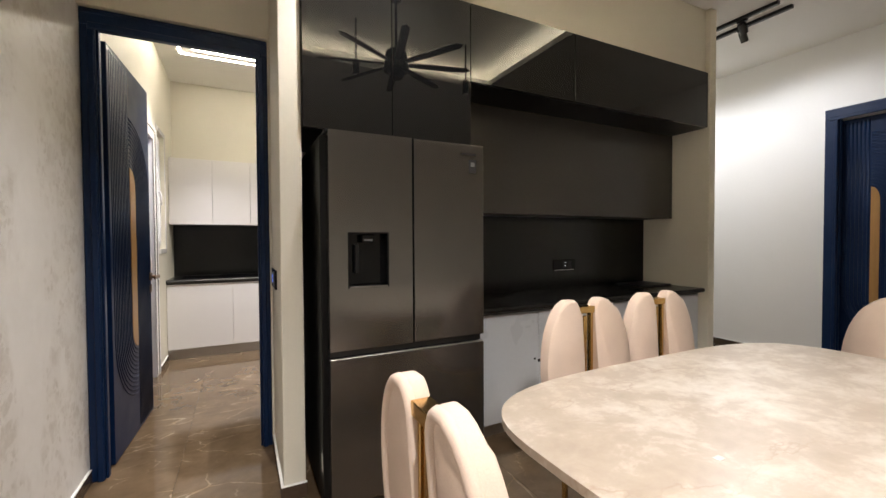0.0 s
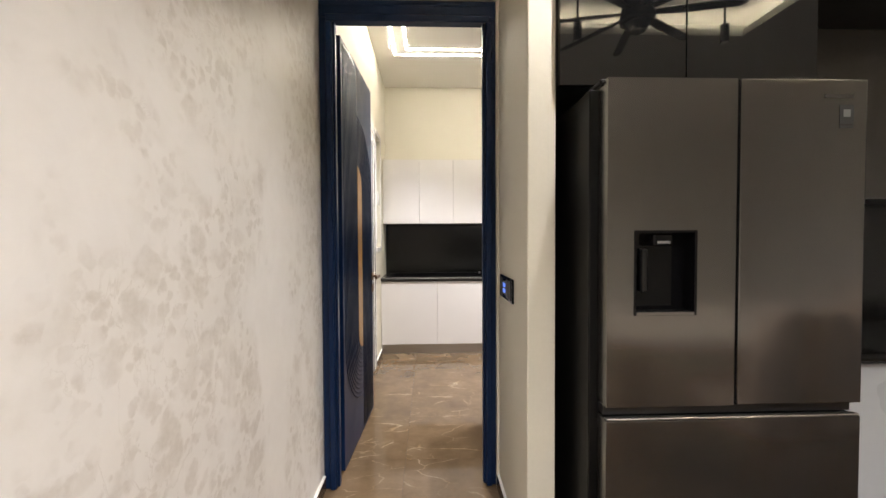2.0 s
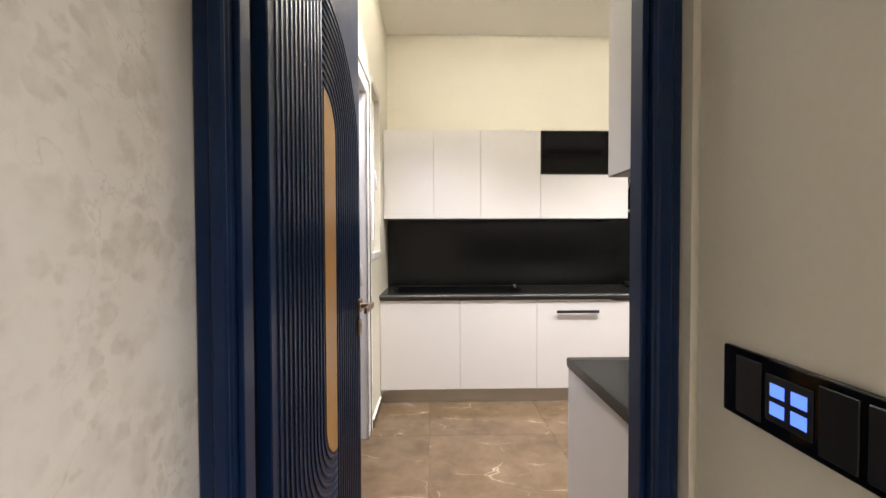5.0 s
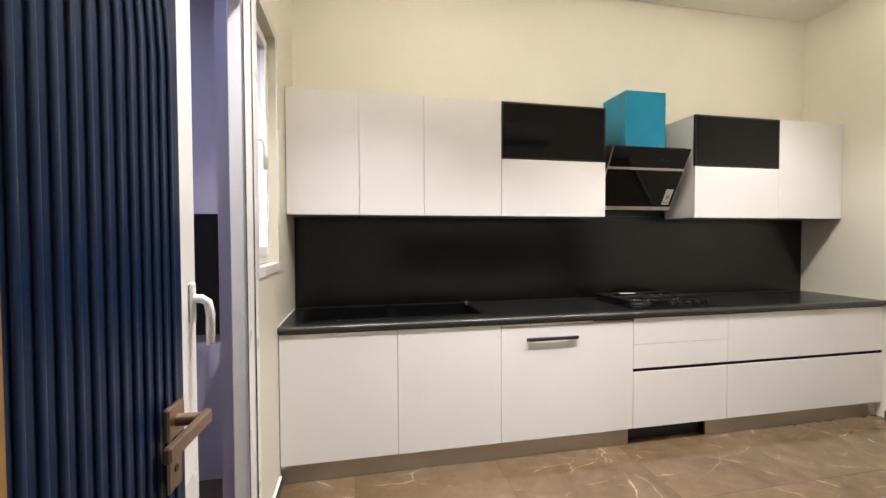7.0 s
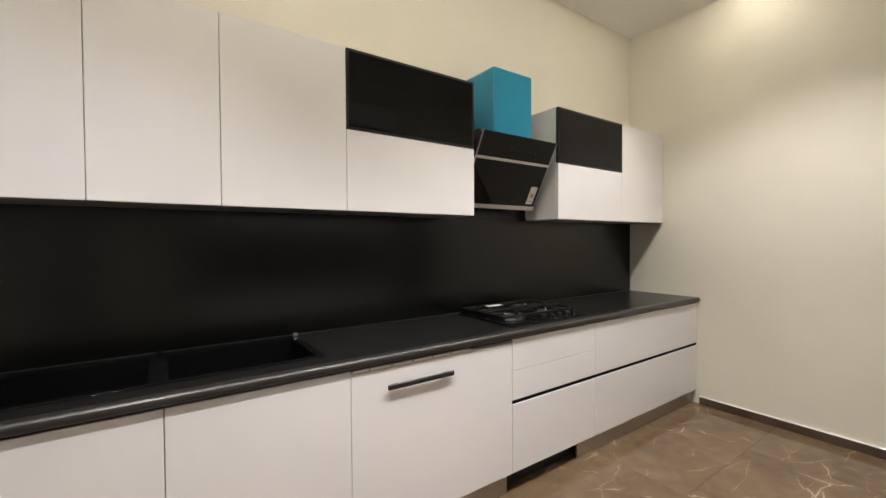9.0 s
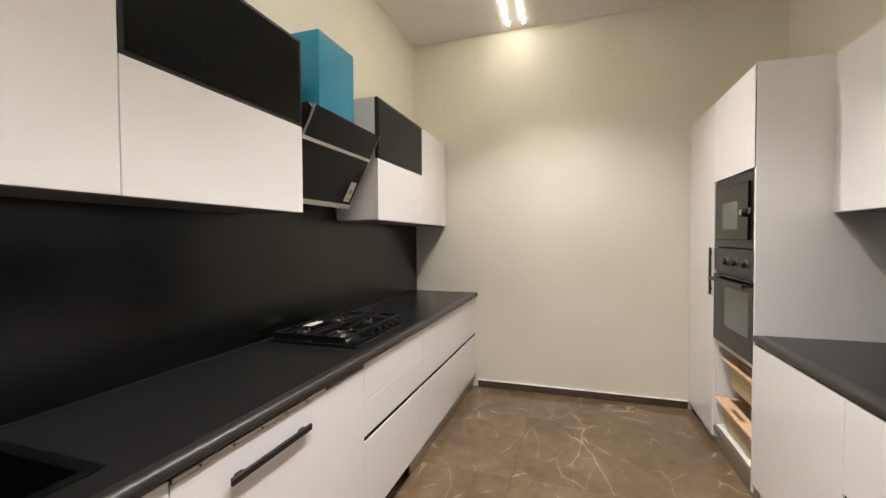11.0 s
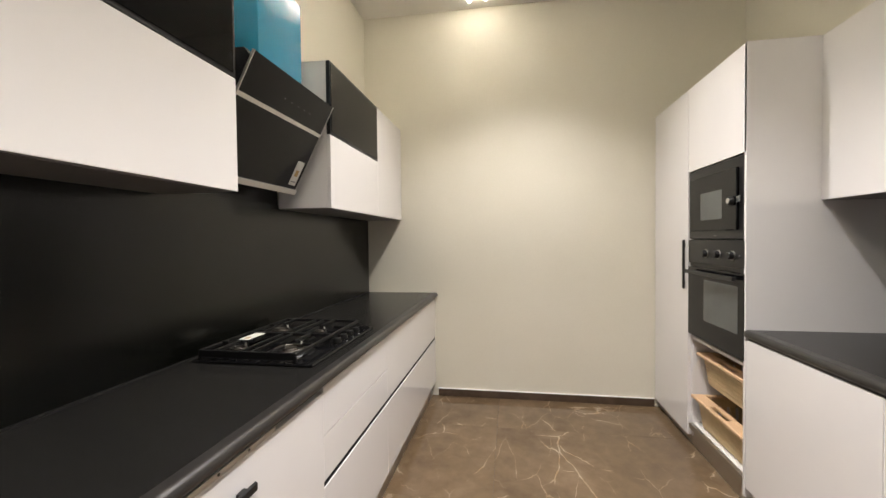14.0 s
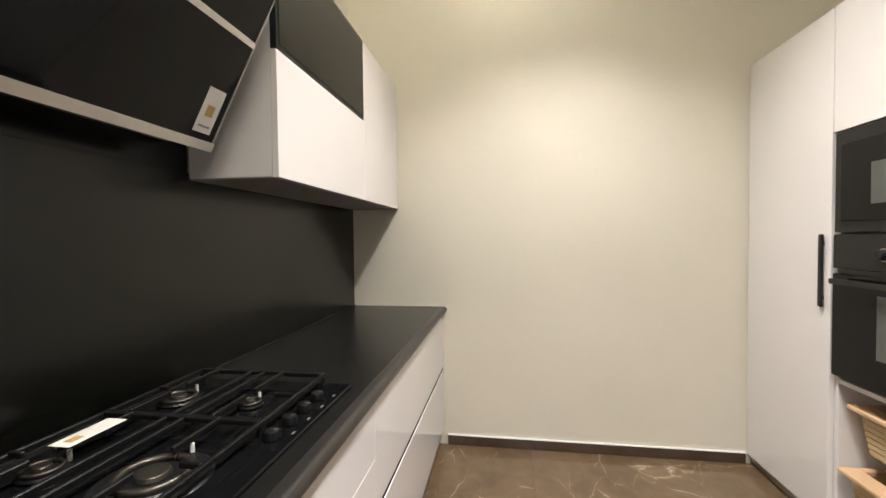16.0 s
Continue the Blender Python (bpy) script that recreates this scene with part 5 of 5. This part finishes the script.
def superform(cx, cy, cz, rx, ry, rz, e=0.55, rows=16, cols=24):
    """A rounded cushion."""
    bm = bmesh.new()
    rings = []
    for i in range(rows + 1):
        v = math.pi * (i / rows - 0.5)
        cv, sv = math.copysign(abs(math.cos(v)) ** e, math.cos(v)), math.copysign(abs(math.sin(v)) ** e, math.sin(v))
        ring = []
        for j in range(cols):
            u = 2 * math.pi * j / cols
            cu, su = math.copysign(abs(math.cos(u)) ** e, math.cos(u)), math.copysign(abs(math.sin(u)) ** e, math.sin(u))
            x, y, z = rx * cv * cu, ry * cv * su, rz * sv
            ring.append(bm.verts.new((cx + x, cy + y, cz + z)))
        rings.append(ring)
    for a, b2 in zip(rings, rings[1:]):
        for j in range(cols):
            bm.faces.new((a[j], a[(j + 1) % cols], b2[(j + 1) % cols], b2[j]))
    bmesh.ops.remove_doubles(bm, verts=bm.verts[:], dist=1e-5)
    return bm


def wing_form(s):
    """Half of the split back: straight inner edge, outer edge arching over; a thick cushion with rounded rims."""
    shape = [(0.041, 0.41), (0.041, 0.70), (0.041, 0.91)] + [(0.088 - 0.047 * math.cos(math.pi / 2 * k / 6), 0.91 + 0.071 * math.sin(math.pi / 2 * k / 6)) for k in range(1, 6)]
    for k in range(1, 12):
        t = math.pi / 2 * k / 11
        shape.append((0.088 + 0.165 * math.sin(t), 0.665 + 0.316 * math.cos(t)))
    shape += [(0.248, 0.58), (0.232, 0.49), (0.205, 0.41)]
    bm = prism([(s * x, z) for x, z in shape], "y", -0.016, 0.034)
    rims = [e for e in bm.edges if abs(e.verts[0].co.y - e.verts[1].co.y) < 1e-6]
    bmesh.ops.bevel(bm, geom=rims, offset=0.015, segments=4, profile=0.5, affect="EDGES")
    for v in bm.verts:
        v.co.y += 0.07 * (v.co.z - 0.41)
    return bm


def chair():
    """A dining chair at the origin, facing -y."""
    ob = thing("dining_chair", "peach velvet dining chair with a split winged back and brass spine", "chair", (0, 0, 0), "chairs round the table")
    part("seat", superform(0, -0.22, 0.44, 0.24, 0.24, 0.055, 0.5), FABRIC, ob, smooth=True)
    for s in (-1, 1):
        wing = part("back_wing", wing_form(s), FABRIC, ob, smooth=True)
        rim = [(0.048, 0.43), (0.048, 0.70), (0.048, 0.90)] + [(0.090 - 0.042 * math.cos(math.pi / 2 * k / 5), 0.90 + 0.068 * math.sin(math.pi / 2 * k / 5)) for k in range(1, 5)]
        rim += [(0.090 + 0.150 * math.sin(math.pi / 2 * k / 11), 0.665 + 0.303 * math.cos(math.pi / 2 * k / 11)) for k in range(1, 12)]
        rim += [(0.235, 0.58), (0.220, 0.49), (0.196, 0.43)]
        part("rolled_rim", sweep([(s * x, 0.030 + 0.07 * (z - 0.41), z) for x, z in rim], 0.014, 10, normal=(0, 1, 0)), FABRIC, wing, smooth=True)
    part("spine_bracket", box(-0.043, 0.043, 0.026, 0.070, 0.915, 0.945, 0.002), GOLD, ob, "polished brass top bracket")
    for s in (-1, 1):
        part("spine_bar", box(s * 0.033 - 0.007, s * 0.033 + 0.007, 0.032, 0.058, 0.44, 0.9145, 0.002), GOLD, ob, "polished brass spine bar")
    part("spine_rib", box(-0.010, 0.010, 0.040, 0.056, 0.50, 0.900, 0.002), GOLD, ob)
    for sx in (-0.19, 0.19):
        for sy in (-0.40, -0.03):
            part("leg", cyl(sx, sy, 0.0, 0.395, 0.011, 0.016, 14), GOLD, ob, "slim brass leg")
    part("seat_frame", box(-0.2, 0.2, -0.41, -0.02, 0.375, 0.395, 0.004), GOLD, ob)
    return ob


first = chair()
first.matrix_basis = pose(2.10, -4.29, 0, 0, 0, 0)
for m in (pose(2.615, -4.28, 0, 0, 0, 0), pose(1.042, -4.942, 0, 0, 0, 90), pose(3.29, -4.98, 0, 0, 0, -90)):
    copy_thing(first, m)

# ---- overhead in the dining room ----
def ceiling_fan():
    fx, fy, zc = 1.90, -4.88, DTOP + 0.22
    ob = thing("ceiling_fan", "black eight-blade ceiling fan at rest", "ceiling fan", (fx, fy, zc))
    part("canopy", cyl(fx, fy, zc - 0.05, zc, 0.04, 0.065, 28), BLACKMETAL, ob)
    part("rod", cyl(fx, fy, 2.86, zc - 0.05, 0.012, seg=14), BLACKMETAL, ob)
    part("motor", cyl(fx, fy, 2.70, 2.88, 0.115, 0.085, 32, bevel=0.02), BLACKMETAL, ob)
    part("cap", cyl(fx, fy, 2.64, 2.70, 0.05, 0.085, 28, bevel=0.01), BLACKMETAL, ob)
    for k in range(8):
        a = 2 * math.pi * (k + 0.3) / 8
        bm = prism([(0.09, -0.022), (0.30, -0.036), (0.62, -0.030), (0.66, 0.0), (0.62, 0.034), (0.30, 0.030), (0.09, 0.022)], "z", 2.762, 2.769)
        bmesh.ops.rotate(bm, cent=(0, 0, 2.765), matrix=Matrix.Rotation(radians(11), 3, "X"), verts=bm.verts[:])
        bmesh.ops.rotate(bm, cent=(0, 0, 0), matrix=Matrix.Rotation(a, 3, "Z"), verts=bm.verts[:])
        bmesh.ops.translate(bm, vec=(fx, fy, 0), verts=bm.verts[:])
        part("blade", bm, BLACKMETAL, ob)


ceiling_fan()
for px, py in ((1.68, -5.38), (2.87, -5.38)):
    ob = thing("pendant_spot", "black cylinder spotlight hanging below the tray", "spotlight", (px, py, DTOP + 0.22), "pendant spots")
    bm = cyl(px, py, 2.82, 2.96, 0.032, seg=24)
    part("barrel", bm, BLACKMETAL, ob)
    part("stem", cyl(px, py, 2.96, DTOP + 0.22, 0.008, seg=10), BLACKMETAL, ob)
    part("lens", cyl(px, py, 2.812, 2.8195, 0.026, seg=20), BULB, ob)
for tx2, y0, y1 in ((4.51, -3.904, -1.2), (4.673, -3.924, -1.2)):
    ob = thing("track_rail", "black ceiling track for spotlights", "track light", (tx2, y1, DTOP), "ceiling tracks")
    part("rail", box(tx2 - 0.016, tx2 + 0.016, y0, y1, DTOP - 0.03, DTOP - 0.0005, 0.002), BLACKMETAL, ob)
for sx, sy in ((4.51, -3.64), (4.673, -3.56), (4.51, -3.10)):
    ob = thing("track_spot", "small black track spotlight", "spotlight", (sx, sy, DTOP - 0.03), "track spots")
    part("adapter", box(sx - 0.014, sx + 0.014, sy - 0.04, sy + 0.04, DTOP - 0.05, DTOP - 0.0305, 0.003), BLACKMETAL, ob)
    bm = cyl(0, 0, -0.045, 0.045, 0.03, seg=24, bevel=0.003)
    bmesh.ops.rotate(bm, cent=(0, 0, 0), matrix=Matrix.Rotation(radians(-35), 3, "Y"), verts=bm.verts[:])
    bmesh.ops.translate(bm, vec=(sx + 0.012, sy, DTOP - 0.098), verts=bm.verts[:])
    part("head", bm, BLACKMETAL, ob)

# ---- floor: polished slabs on a dark bed ----
floor = solid("floor", box(UXW - 0.1, 5.87, -9.1, 0.4, -0.1, -0.004), GROUT, "polished brown marble floor with gold and white veins", "floor", kind="structure")
PXT, PYT, X0T, Y0T = 0.80, 1.60, 0.357 - 0.80 * 3, -1.09 - 1.60 * 5
meshes = {}
for i in range(11):
    for j in range(7):
        x0, y0 = X0T + i * PXT, Y0T + j * PYT
        x1, y1 = min(x0 + PXT, 5.86), min(y0 + PYT, 0.39)
        x0, y0 = max(x0, UXW - 0.09), max(y0, -9.09)
        if x1 - x0 < 0.05 or y1 - y0 < 0.05:
            continue
        key = (round(x1 - x0, 3), round(y1 - y0, 3))
        if key not in meshes:
            meshes[key] = finish("slab", box(0.0006, key[0] - 0.0006, 0.0006, key[1] - 0.0006, -0.012, 0.0, 0.0005), MARBLE)
        ob = new("slab", meshes[key])
        ob.parent = floor
        ob.location = (x0, y0, 0)
